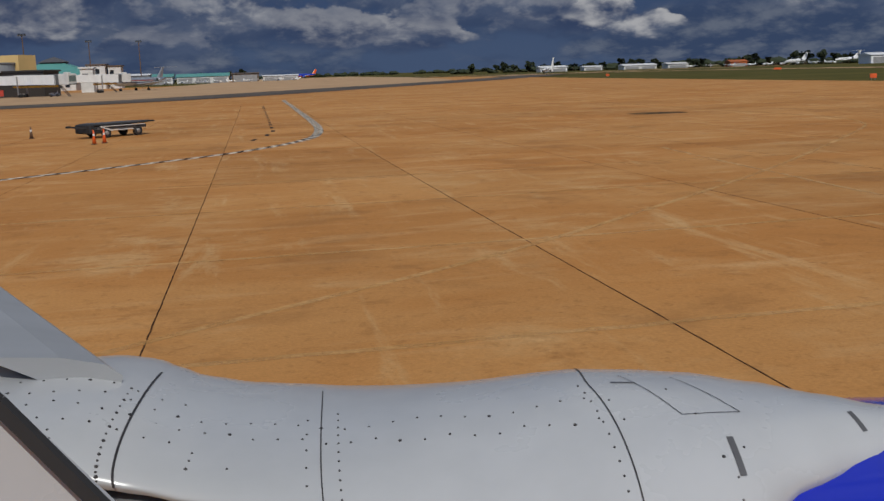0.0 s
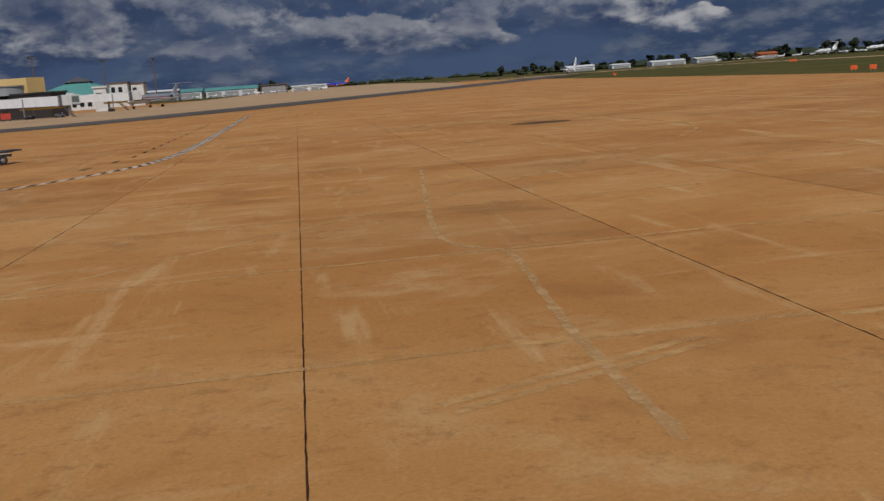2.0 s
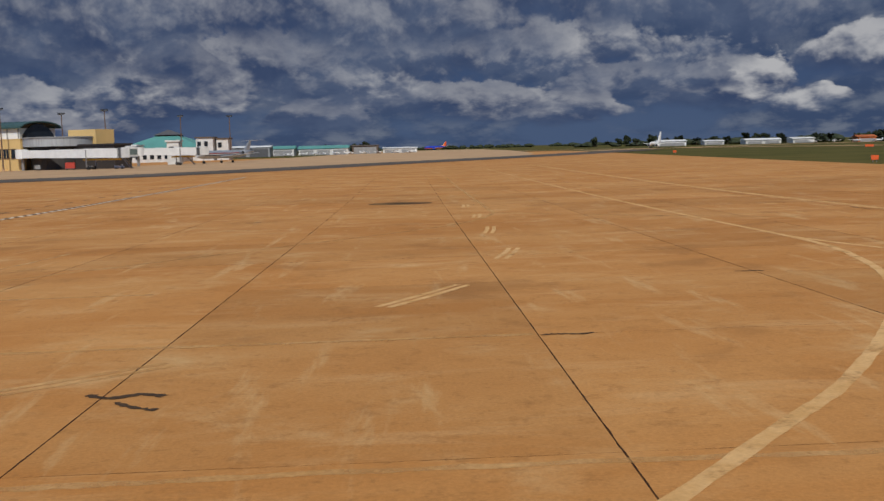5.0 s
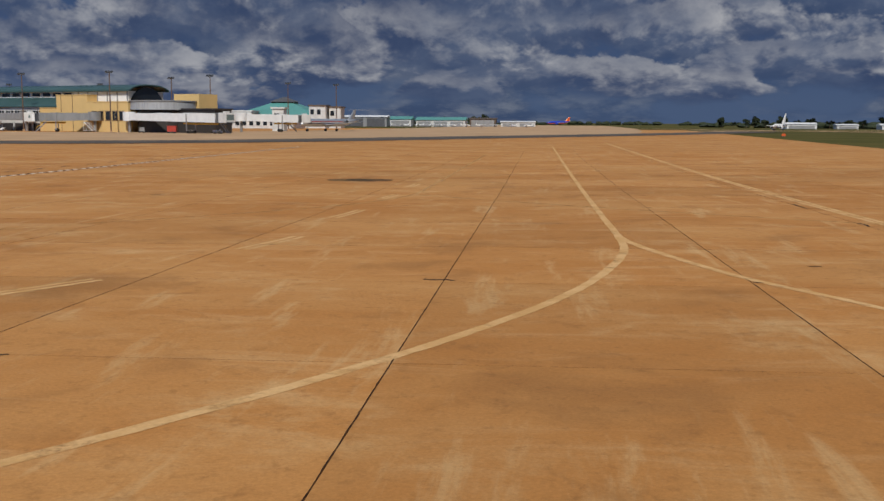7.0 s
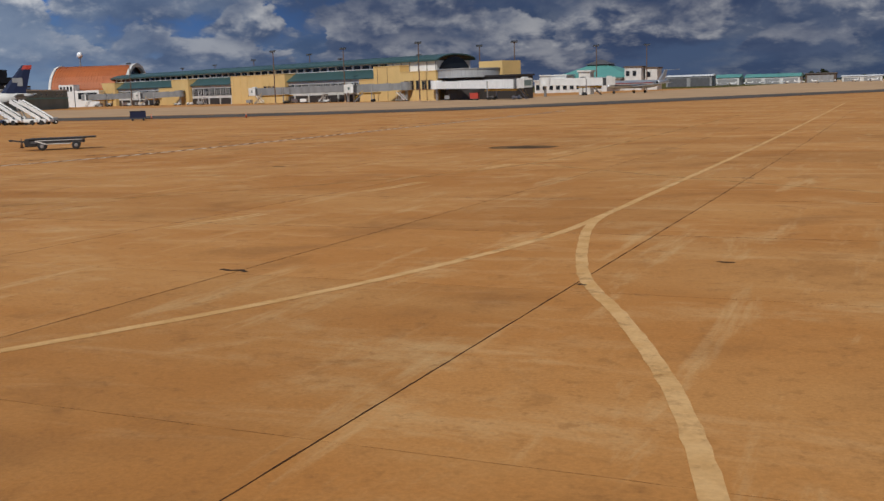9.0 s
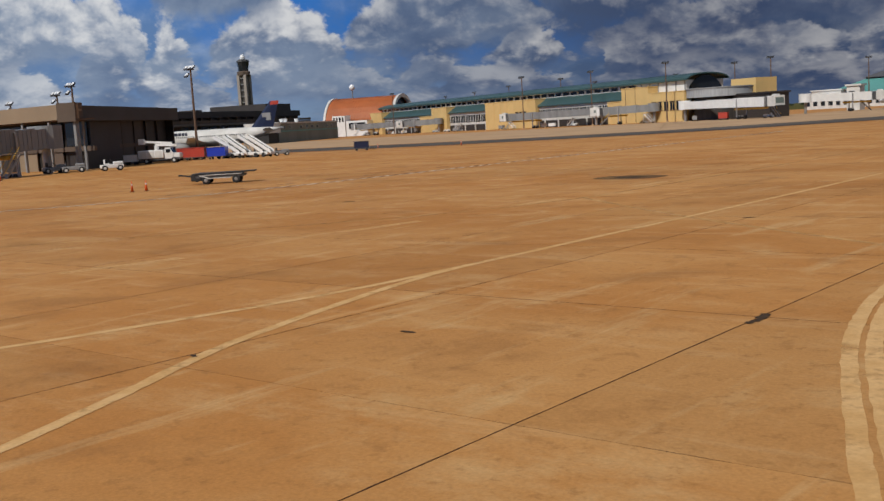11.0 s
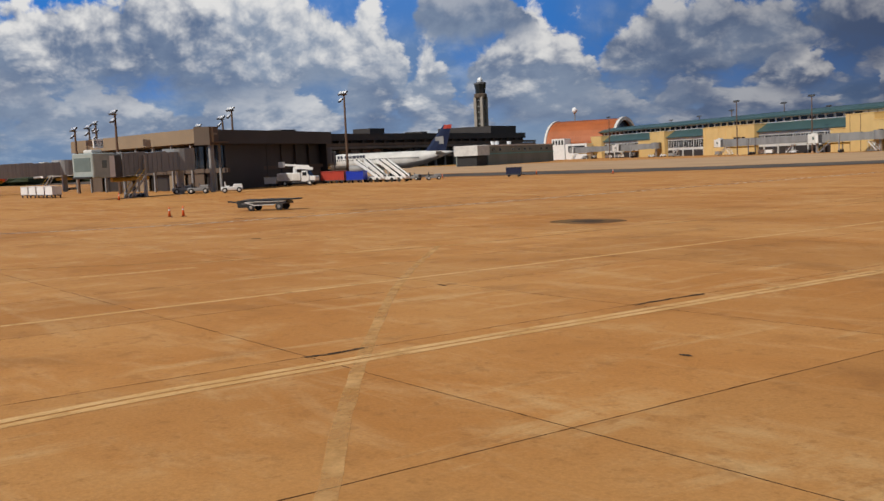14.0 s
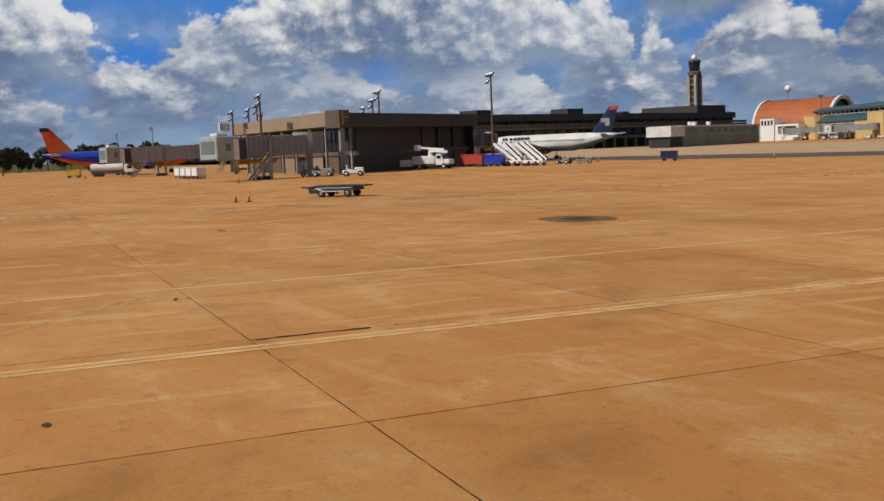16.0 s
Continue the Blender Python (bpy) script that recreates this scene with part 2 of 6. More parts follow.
M_PAINT = material("worn_cream_paint", (0.66, 0.41, 0.18), 0.85, vary=0.08, scale=1.2, grain=0.2, fine=14, tint=(0.57, 0.33, 0.125))
M_FAINT = material("scraped_paint", (0.60, 0.355, 0.145), 0.85, vary=0.08, scale=0.7, grain=0.2, fine=14, tint=(0.52, 0.285, 0.10))
M_DUST = material("pale_dust", (0.62, 0.385, 0.17), 0.9, vary=0.08, scale=0.9, grain=0.2, fine=12)
worn(M_PAINT, 0.9, 0.30, 0.50)
worn(M_FAINT, 0.45, 0.36, 0.66)
worn(M_DUST, 0.8, 0.40, 0.66)
M_WHITE_LINE = material("white_road_paint", (0.62, 0.56, 0.46), 0.8, scale=3, grain=0.12, fine=20)
M_BLACK_LINE = material("black_road_paint", (0.035, 0.035, 0.035), 0.8, scale=3, grain=0.15, fine=20)
M_SEAL = material("joint_sealant", (0.055, 0.026, 0.014), 0.95, scale=3, grain=0.3, fine=12)
M_CRACK = material("spalled_crack", (0.07, 0.045, 0.028), 0.9, scale=3, grain=0.3, fine=14)
M_OIL = material("oil_stain", (0.13, 0.070, 0.035), 0.9, scale=0.6, grain=0.12, fine=8, tint=(0.19, 0.11, 0.045))
M_ASPHALT = material("asphalt", (0.085, 0.072, 0.062), 0.9, scale=0.06, grain=0.08, fine=1.5, tint=(0.12, 0.10, 0.085))
M_GREY_CONC = material("grey_concrete", (0.39, 0.255, 0.145), 0.9, scale=0.05, grain=0.05, fine=1.0, tint=(0.46, 0.31, 0.18))
M_GRASS = material("mown_grass", (0.060, 0.060, 0.013), 0.95, scale=0.03, grain=0.2, fine=0.8, tint=(0.105, 0.086, 0.024))

for m in (M_PAINT, M_FAINT, M_DUST, M_WHITE_LINE, M_BLACK_LINE, M_SEAL, M_CRACK, M_OIL, M_ASPHALT, M_GREY_CONC, M_GRASS):
    m.node_tree.nodes["Principled BSDF"].inputs["Specular IOR Level"].default_value = 0.08

# ---- ground ----
def gate_rise(x, y):
    """The stand in front of the dark concourse lies a little higher again."""
    a, b = min(1, max(0, (-62 - x) / 34)), min(1, max(0, (152 - y) / 34))
    return 0.72 * a * a * (3 - 2 * a) * b * b * (3 - 2 * b)


def ground_z(x, y):
    """The apron drains gently to the north-west and levels out."""
    return slope(x, y) + gate_rise(x, y)


def slope(x, y):
    s = 0.00627 * x - 0.0089 * y
    if s < -0.4:
        return -0.4 - 0.3 * (1 - math.exp((s + 0.4) / 0.3))
    return s if s < 0.4 else 0.4 + 0.3 * (1 - math.exp((0.4 - s) / 0.3))


def mesh(name, verts, faces, mat, smooth=False):
    me = bpy.data.meshes.new(name)
    me.from_pydata(verts, [], faces)
    me.materials.append(mat)
    if smooth:
        me.polygons.foreach_set("use_smooth", [True] * len(me.polygons))
    me.update()
    return me


def sheet(name, xs, ys, lift, mat, edge=None):
    """A sheet draped on the ground over the lines xs and ys; edge(x, y) may shift a corner."""
    verts, faces = [], []
    for y in ys:
        for x in xs:
            px, py = edge(x, y) if edge else (x, y)
            verts.append((px, py, ground_z(px, py) + lift))
    w = len(xs)
    for j in range(len(ys) - 1):
        for i in range(w - 1):
            a = j * w + i
            faces.append((a, a + 1, a + w + 1, a + w))
    return new(name, mesh(name, verts, faces, mat))


def steps(a, b, n):
    return [a + (b - a) * i / n for i in range(n + 1)]


def smooth_line(points, per=8):
    """Points along a soft curve through the given ones."""
    out = []
    p = [points[0], *points, points[-1]]
    for i in range(1, len(p) - 2):
        for k in range(per):
            t = k / per
            out.append([0.5 * (2 * b + (c - a) * t + (2 * a - 5 * b + 4 * c - d) * t * t + (3 * b - a - 3 * c + d) * t ** 3)
                        for a, b, c, d in zip(p[i - 1], p[i], p[i + 1], p[i + 2])])
    return out + [list(points[-1])]


def ribbon(name, points, width, lift, mat, side=0.0, ragged=0.0, rng=None):
    """A flat painted line along the points, draped on the ground."""
    verts, faces = [], []
    for i, (x, y) in enumerate(points):
        ax, ay = points[max(i - 1, 0)]
        bx, by = points[min(i + 1, len(points) - 1)]
        n = math.hypot(bx - ax, by - ay) or 1
        nx, ny = -(by - ay) / n, (bx - ax) / n
        for sgn in (-1, 1):
            off = side + sgn * width / 2 + (rng.uniform(-ragged, ragged) if ragged else 0)
            px, py = x + nx * off, y + ny * off
            verts.append((px, py, ground_z(px, py) + lift))
        if i:
            a = 2 * i
            faces.append((a - 2, a, a + 1, a - 1))
    return mesh(name, verts, faces, mat)


far = [-4600, -2500, -1200, -700, -400, -250, *range(-150, 151, 25), 250, 400, 700, 1200, 2500, 4600]
ground = tagged(sheet("ground", far, far, -0.10 - 0.04, M_GRASS), "mown airfield grass reaching to the horizon", "ground", kind="structure")
apron = tagged(sheet("pavement_apron", [-420, -300, *range(-220, 60, 10), 70], [-220, -120, *range(-60, 200, 10), 230, 300, 420, 520, 640], -0.035, M_APRON,
                     lambda x, y: (x + max(0, y - 150) * 0.06 if x == 70 else x, y)),
               "wide tan concrete aircraft apron", "pavement", kind="structure")
rng = random.Random(7)

# ---- pavements beyond the apron ----
FAR = -0.70
def flat(name, corners, z, mat, label, category):
    """A flat pavement from a rounded outline."""
    pts = smooth_line([*corners, corners[0]], 6)[:-1]
    return tagged(new(name, mesh(name, [(x, y, z) for x, y in pts], [tuple(range(len(pts)))], mat)), label, category, kind="structure")


def band(name, line, width, z, mat, label, category):
    pts = smooth_line(line, 10)
    return tagged(new(name, ribbon(name, pts, width, 0.03 + z, mat)), label, category, kind="structure")


band("pavement_terminal", [(-900, 255), (-420, 250), (-180, 272), (-90, 300), (-30, 420), (-5, 620), (10, 900), (20, 1400)], 150, -0.055, M_GREY_CONC,
     "pale grey concrete stands beside the terminal", "pavement")
band("road_taxiway", [(-900, 165), (-300, 168), (-150, 180), (-85, 194), (-48, 226), (-10, 290), (33, 362), (66, 425), (98, 490), (128, 560)], 28, 0.0, M_ASPHALT,
     "dark asphalt taxiway strip across the apron", "road")
band("road_runway", [(205, -500), (205, 100), (208, 300), (214, 470), (170, 620), (90, 760), (0, 860)], 16, -0.05, M_GREY_CONC, "pale far taxiway beyond the grass", "road")
band("road_far_strip", [(95, 560), (170, 640), (420, 760), (900, 800), (2400, 900)], 26, -0.05, M_GREY_CONC, "pale far concrete strip through grass", "road")

# ---- painted lines on the apron ----
def line(name, points, width, mat, label, lift=0.006, side=0.0, ragged=0.015, per=8):
    return tagged(new(name, ribbon(name, smooth_line(points, per), width, lift, mat, side, ragged, rng)), label, "marking", kind="structure")


LEAD = [(-1.5, 5.5), (2.0, 9.8), (4.4, 12.8), (7.6, 18.0), (10.0, 23.0), (11.5, 27.5), (12.6, 33.0), (12.8, 38.0), (12.75, 48), (12.7, 70), (12.6, 110), (12.4, 190)]
line("marking_lead_in", LEAD, 0.27, M_PAINT, "faded cream curved lead-in line", 0.006, 0, 0.016, 16)
line("marking_lead_out", [(12.8, 38.0), (13.1, 35.5), (13.8, 32.5), (15.2, 27.8), (17.0, 24.0), (18.8, 19.5), (20.2, 14), (21, 6)], 0.27, M_PAINT, "faded cream branch line", 0.008, 0, 0.016, 16)
for side in (-0.17, 0.17):
    line("marking_double", [(31.5, 18), (28.2, 24.2), (26.3, 29.0), (24.9, 33.4), (24.15, 37.5), (23.9, 42.5), (23.8, 60), (23.9, 100), (24.4, 230)], 0.25, M_PAINT, "worn double cream line", 0.007, side, 0.016, 16)
    for a, b in (((-21.2, 6.9), (-17.2, 8.6)), ((-10.6, 13.2), (-7.1, 15.9)), ((-3.3, 22.1), (-1.1, 25.9)), ((0.6, 32.6), (1.5, 36.6)), ((1.1, 44.4), (1.6, 48.9)),
                 ((1.3, 56.1), (1.65, 60.0)), ((1.35, 67.5), (1.55, 71.3))):
        line("marking_dash", [a, ((a[0] + b[0]) / 2 + 0.05, (a[1] + b[1]) / 2), b], 0.20, M_FAINT if a[1] < 14 else M_PAINT, "worn cream double dash", 0.007, side)
line("marking_cross", [(2.75, 60.3), (3.4, 59.6), (13.1, 51.3), (22.0, 44.6), (27.4, 40.8), (30.6, 38.7), (33, 37)], 0.27, M_FAINT, "scraped faint diagonal line", 0.005)
line("marking_arc", [(-48, 3), (-42, 7.5), (-37.9, 10.9), (-30.3, 17.0), (-19.1, 28.2), (-9.4, 39.3), (-1.5, 49.0), (1.4, 54.8), (2.7, 60.3)], 0.22, M_FAINT, "scraped faint arc line", 0.005)
line("marking_axis", [(2.75, 60), (2.75, 90), (2.7, 140)], 0.25, M_FAINT, "scraped faint straight line")
line("marking_scuff", [(-17.3, 41), (-18.1, 34), (-18.7, 28), (-19.3, 22), (-19.2, 19), (-18.3, 17), (-18.6, 13), (-18.9, 9), (-19, 5)], 0.17, M_DUST, "uneven whitish scuff trail", 0.006, 0, 0.04, 14)
for y, x0, x1 in ((9.3, -48, -15.3), (17.6, -48, -0.1), (26.2, -46, -10), (8.9, -15, 4), (34.6, -40, -16)):
    line("marking_pale_joint", [(x0, y + 0.15), ((x0 * 2 + x1) / 3, y - 0.05), ((x0 + 2 * x1) / 3, y + 0.08), (x1, y)], 0.20, M_FAINT, "pale dusty line along a joint", 0.004, 0, 0.04, 20)

# road edge: black and white chequered border with its dashed partner
edge = smooth_line([(-62, 31), (-54, 36.2), (-47.2, 41.8), (-41.9, 46.8), (-37.2, 52.3), (-33.4, 60.2), (-31.9, 68.5), (-31.3, 82), (-31.2, 110), (-31.2, 175)], 40)
zip_run, walked, last = [], 0.0, edge[0]
for p in edge[1:]:
    walked += math.hypot(p[0] - last[0], p[1] - last[1])
    zip_run.append((walked, *p))
    last = p
verts_b, faces_b, verts_w, faces_w = [], [], [], []
total, pitch = zip_run[-1][0], 0.75
def on_run(s):
    for (s0, x0, y0), (s1, x1, y1) in zip(zip_run, zip_run[1:]):
        if s0 <= s <= s1:
            f = (s - s0) / (s1 - s0 or 1)
            return x0 + (x1 - x0) * f, y0 + (y1 - y0) * f, (x1 - x0) / (s1 - s0 or 1), (y1 - y0) / (s1 - s0 or 1)
    return (*zip_run[-1][1:], 0, 1)
k = 1
while k * pitch < total - 1:
    for lane, off in ((0, -0.17), (1, 0.17)):
        x0, y0, ux, uy = on_run(k * pitch)
        x1, y1, vx, vy = on_run((k + 1) * pitch)
        quad = [(x0 - uy * (off - 0.16), y0 + ux * (off - 0.16)), (x1 - vy * (off - 0.16), y1 + vx * (off - 0.16)),
                (x1 - vy * (off + 0.16), y1 + vx * (off + 0.16)), (x0 - uy * (off + 0.16), y0 + ux * (off + 0.16))]
        vv, ff = (verts_b, faces_b) if (k + lane) % 2 else (verts_w, faces_w)
        ff.append(tuple(range(len(vv), len(vv) + 4)))
        vv += [(x, y, ground_z(x, y) + 0.008) for x, y in quad]
    k += 1
zipper = tagged(new("marking_zipper", mesh("white_blocks", verts_w, faces_w, M_WHITE_LINE)), "black and white chequered service road border", "marking", kind="structure")
blocks = new("black_blocks", mesh("black_blocks", verts_b, faces_b, M_BLACK_LINE))
blocks.parent = zipper
tagged(blocks, kind="stuff")
for i in range(16):
    y = 62 + i * 5.2
    x = -35.0 - max(0, 70 - y) * 0.16
    line("marking_dash_row", [(x - max(0, 70 - y) * 0.04, y), (x, y + 2.0)], 0.28, M_BLACK_LINE, "short black dash of a service road", per=2)

# stains and cracks
def stain(name, cx, cy, rx, ry, mat, label, hole=0.0, lift=0.009):
    verts, faces, n = [], [], 40
    for i in range(n):
        a = 2 * math.pi * i / n
        w = 1 + 0.10 * noise.noise((math.cos(a) * 1.5 + cx, math.sin(a) * 1.5 + cy, 0))
        for q in (hole, 1.0):
            x, y = cx + rx * q * w * math.cos(a), cy + ry * q * w * math.sin(a)
            verts.append((x, y, ground_z(x, y) + lift))
    for i in range(n):
        a, b = 2 * i, 2 * ((i + 1) % n)
        faces.append((a, a + 1, b + 1, b))
    return tagged(new(name, mesh(name, verts, faces, mat)), label, "stain", kind="structure")


stain("stain_ring", -3.2, 75.6, 2.5, 2.0, M_OIL, "dark ring-shaped oil stain on concrete", 0.45)
stain("stain_ring_middle", -3.2, 75.6, 1.15, 0.92, M_CRACK, "brown middle of an oil stain", 0.0, 0.007)
stain("stain_spot", 17.6, 30.2, 0.20, 0.06, M_CRACK, "small dark oil spot")
stain("stain_spot", 28.2, 47.6, 0.14, 0.07, M_CRACK, "small dark oil spot")
stain("stain_spot", -12, 58, 0.5, 0.25, M_OIL, "small dark oil spot")
stain("stain_spot", 33, 61, 0.3, 0.10, M_CRACK, "small dark oil spot")
for pts, w in ((((0.05, 17.45), (0.4, 17.5), (0.8, 17.42), (1.15, 17.5)), 0.11), (((7.1, 26.75), (7.4, 26.62), (7.65, 26.7), (7.9, 26.55)), 0.13), (((-7.9, 13.6), (-7.5, 13.3), (-7.0, 13.5), (-6.6, 13.3)), 0.16),
               (((-7.3, 13.0), (-6.9, 12.6), (-6.5, 12.4)), 0.10), (((22.9, 33.3), (22.95, 33.7), (22.85, 34.3)), 0.15), (((22.9, 42.5), (22.97, 43.1), (22.9, 43.9)), 0.11), (((22.95, 51.9), (22.9, 53.0), (22.93, 54.5)), 0.13),
               (((15.0, 51.45), (15.5, 51.35)), 0.10), (((15.3, 27.0), (15.5, 26.9)), 0.1)):
    line("stain_crack", list(pts), w, M_CRACK, "broken dark crack beside a joint", 0.010, 0, 0.04, 7)

# ---- builders ----
class Geo:
    """Faces gathered into one mesh."""

    def __init__(self):
        self.v, self.f = [], []

    def add(self, verts, faces):
        k = len(self.v)
        self.v += [tuple(p) for p in verts]
        self.f += [tuple(i + k for i in q) for q in faces]
        return self

    def box(self, x0, x1, y0, y1, z0, z1, cut=0.0):
        """A box; cut: width of its chamfered edges."""
        if not cut:
            v = [(x, y, z) for z in (z0, z1) for x, y in ((x0, y0), (x1, y0), (x1, y1), (x0, y1))]
            return self.add(v, [(3, 2, 1, 0), (4, 5, 6, 7), (0, 1, 5, 4), (1, 2, 6, 5), (2, 3, 7, 6), (3, 0, 4, 7)])
        c, rings = cut, []
        for z, d in ((z0, c), (z0 + c, 0), (z1 - c, 0), (z1, c)):
            a, b, e, g = x0 + d, x1 - d, y0 + d, y1 - d
            rings.append([(a + c, e, z), (b - c, e, z), (b, e + c, z), (b, g - c, z), (b - c, g, z), (a + c, g, z), (a, g - c, z), (a, e + c, z)])
        return self.loft(rings)

    def loft(self, rings, caps=True):
        n, k = len(rings[0]), len(self.v)
        for r in rings:
            self.v += [tuple(p) for p in r]
        for i in range(len(rings) - 1):
            for j in range(n):
                a, b = k + i * n + j, k + i * n + (j + 1) % n
                self.f.append((a, b, b + n, a + n))
        if caps:
            self.f.append(tuple(k + j for j in reversed(range(n))))
            self.f.append(tuple(k + (len(rings) - 1) * n + j for j in range(n)))
        return self

    def rod(self, p, q, r, r2=None, n=8):
        p, q = Vector(p), Vector(q)
        d = (q - p).normalized()
        s = d.orthogonal().normalized()
        t = d.cross(s)
        ring = lambda c, rad: [c + (s * math.cos(2 * math.pi * i / n) + t * math.sin(2 * math.pi * i / n)) * rad for i in range(n)]
        return self.loft([ring(p, r), ring(q, r if r2 is None else r2)])

    def disc(self, c, axis, r, thick, n=20, edge=0.25):
        """A wheel or drum with rounded shoulders."""
        c, d = Vector(c), Vector(axis).normalized()
        s = d.orthogonal().normalized()
        t = d.cross(s)
        rings = []
        for h, k in ((-0.5, 1 - edge), (-0.5 + edge * 0.5, 1), (0.5 - edge * 0.5, 1), (0.5, 1 - edge)):
            rings.append([c + d * h * thick + (s * math.cos(2 * math.pi * i / n) + t * math.sin(2 * math.pi * i / n)) * r * k for i in range(n)])
        return self.loft(rings)

    def prism(self, outline, z0, z1):
        return self.loft([[(x, y, z0) for x, y in outline], [(x, y, z1) for x, y in outline]])

    def moved(self, m):
        self.v = [tuple(m @ Vector(p)) for p in self.v]
        return self

    def beam(self, p, q, w, h):
        """A square bar from p to q."""
        p, q = Vector(p), Vector(q)
        d = (q - p).normalized()
        up = Vector((0, 0, 1)) if abs(d.z) < 0.95 else Vector((1, 0, 0))
        s = d.cross(up).normalized() * w / 2
        t = s.cross(d).normalized() * h / 2
        return self.loft([[c - s - t, c + s - t, c + s + t, c - s + t] for c in (p, q)])


def part(name, geo, mat, parent, label="", smooth=False, kind=""):
    """Links the faces as one mesh object under a thing or a part."""
    ob = new(name, mesh(name, geo.v, geo.f, mat, smooth))
    ob.parent = parent
    return tagged(ob, label, kind=kind)


def thing(name, label, category, at, group=""):
    """The Empty at the base of a thing."""
    ob = new(name)
    ob.matrix_basis = at
    return tagged(ob, label, category, group)


def place(x, y, facing, lift=0.0):
    """A pose on the ground; facing: degrees to the left of +x."""
    return pose(x, y, ground_z(x, y) + lift, 0, 0, facing)


M_WHITE = material("white_paint", (0.74, 0.74, 0.73), 0.45, vary=0.05, scale=0.5, grain=0.03, fine=8)
M_OFFWHITE = material("weathered_white_paint", (0.62, 0.61, 0.58), 0.6, vary=0.10, scale=0.4, grain=0.06, fine=5)
M_GREY = material("grey_paint", (0.26, 0.26, 0.26), 0.55, vary=0.10, scale=0.5, grain=0.06, fine=6)
M_DKGREY = material("dark_grey_paint", (0.085, 0.085, 0.09), 0.55, vary=0.10, scale=0.5, grain=0.06, fine=6)
M_BLACK = material("black_rubber", (0.022, 0.022, 0.023), 0.75, scale=3, grain=0.1, fine=20)
M_STEEL = material("galvanised_steel", (0.36, 0.35, 0.34), 0.45, 0.6, scale=1.0, grain=0.08, fine=12)
M_RUST = material("brown_steel", (0.13, 0.075, 0.045), 0.7, scale=1.0, grain=0.12, fine=9)
M_GLASS = material("dark_glass", (0.018, 0.022, 0.028), 0.12, vary=0.1, scale=0.3, grain=0.02)
M_BEIGE = material("beige_precast", (0.27, 0.200, 0.130), 0.85, vary=0.07, scale=0.12, grain=0.06, fine=2.0)
M_BROWN = material("brown_brick", (0.115, 0.082, 0.060), 0.85, vary=0.10, scale=0.15, grain=0.10, fine=3.0)
# dark brown for walls; its depth also carries the shade of the concourse's right face
M_BROWN_DK = material("dark_brown_panel_and_shade", (0.036, 0.030, 0.027), 0.6, vary=0.08, scale=0.15, grain=0.06, fine=2.0)
M_YELLOW = material("yellow_stucco", (0.62, 0.43, 0.175), 0.9, vary=0.05, scale=0.10, grain=0.05, fine=2.0)
M_TEAL = material("teal_metal_roof", (0.050, 0.105, 0.105), 0.45, 0.2, vary=0.08, scale=0.08, grain=0.04, fine=1.5)
M_TEAL_LT = material("pale_teal_roof", (0.10, 0.29, 0.26), 0.5, vary=0.08, scale=0.08, grain=0.04, fine=1.5)
M_ORANGE_ROOF = material("rust_orange_roof", (0.40, 0.105, 0.022), 0.6, vary=0.12, scale=0.07, grain=0.06, fine=1.0)
M_ORANGE = material("orange_plastic", (0.75, 0.115, 0.02), 0.5, vary=0.05, scale=3, grain=0.05, fine=15)
M_RED = material("red_paint", (0.42, 0.045, 0.025), 0.5, vary=0.08, scale=1, grain=0.05, fine=8)
M_NAVY = material("navy_paint", (0.012, 0.020, 0.055), 0.35, vary=0.05, scale=1, grain=0.03, fine=8)
M_BLUE = material("strong_blue_paint", (0.018, 0.045, 0.42), 0.3, vary=0.05, scale=0.6, grain=0.03, fine=8)
M_FLAME = material("orange_red_paint", (0.62, 0.060, 0.014), 0.35, vary=0.12, scale=0.3, grain=0.03, fine=5, tint=(0.72, 0.20, 0.02))
M_YELLOW_PAINT = material("yellow_vehicle_paint", (0.62, 0.38, 0.04), 0.5, scale=1, grain=0.06, fine=8)
M_SILVER = material("bare_aluminium", (0.55, 0.57, 0.60), 0.35, 0.7, scale=0.5, grain=0.04, fine=6)
M_LAMP = material("lamp_glass", (0.80, 0.82, 0.84), 0.15, scale=2, grain=0.02)
M_CORRUGATED = material("ribbed_grey_panel", (0.37, 0.375, 0.38), 0.6, 0.1, vary=0.10, scale=0.5, grain=0.10, fine=4, stretch=(4, 4, 0.2))
M_LEAF = material("dark_foliage", (0.016, 0.026, 0.010), 0.9, scale=0.3, grain=0.3, fine=2.5, tint=(0.032, 0.040, 0.012))
M_BARK = material("bark", (0.10, 0.07, 0.045), 0.95, scale=1, grain=0.2, fine=8)
# darker, duller copy of dark_glass, with the shade of its wall in the colour
M_SHADE_PANE = material("shade_side_window", (0.012, 0.012, 0.014), 0.55, vary=0.1, scale=0.3, grain=0.05)
M_CAB = material("pale_green_grey_paint", (0.36, 0.41, 0.39), 0.5, vary=0.10, scale=0.5, grain=0.06, fine=6)
M_CAB_GLASS = material("tinted_cab_glass", (0.16, 0.20, 0.19), 0.12, vary=0.1, scale=0.3, grain=0.02)
M_TUNNEL = material("dull_grey_bridge_paint", (0.235, 0.24, 0.245), 0.6, vary=0.12, scale=0.4, grain=0.10, fine=5, stretch=(1, 1, 0.3))
M_SLAB = material("stained_concrete_slab", (0.15, 0.13, 0.115), 0.85, vary=0.10, scale=0.1, grain=0.08, fine=1.0)
M_GREYGREEN = material("grey_green_cladding", (0.20, 0.225, 0.20), 0.7, vary=0.10, scale=0.1, grain=0.06, fine=1.0, stretch=(1, 1, 0.2))
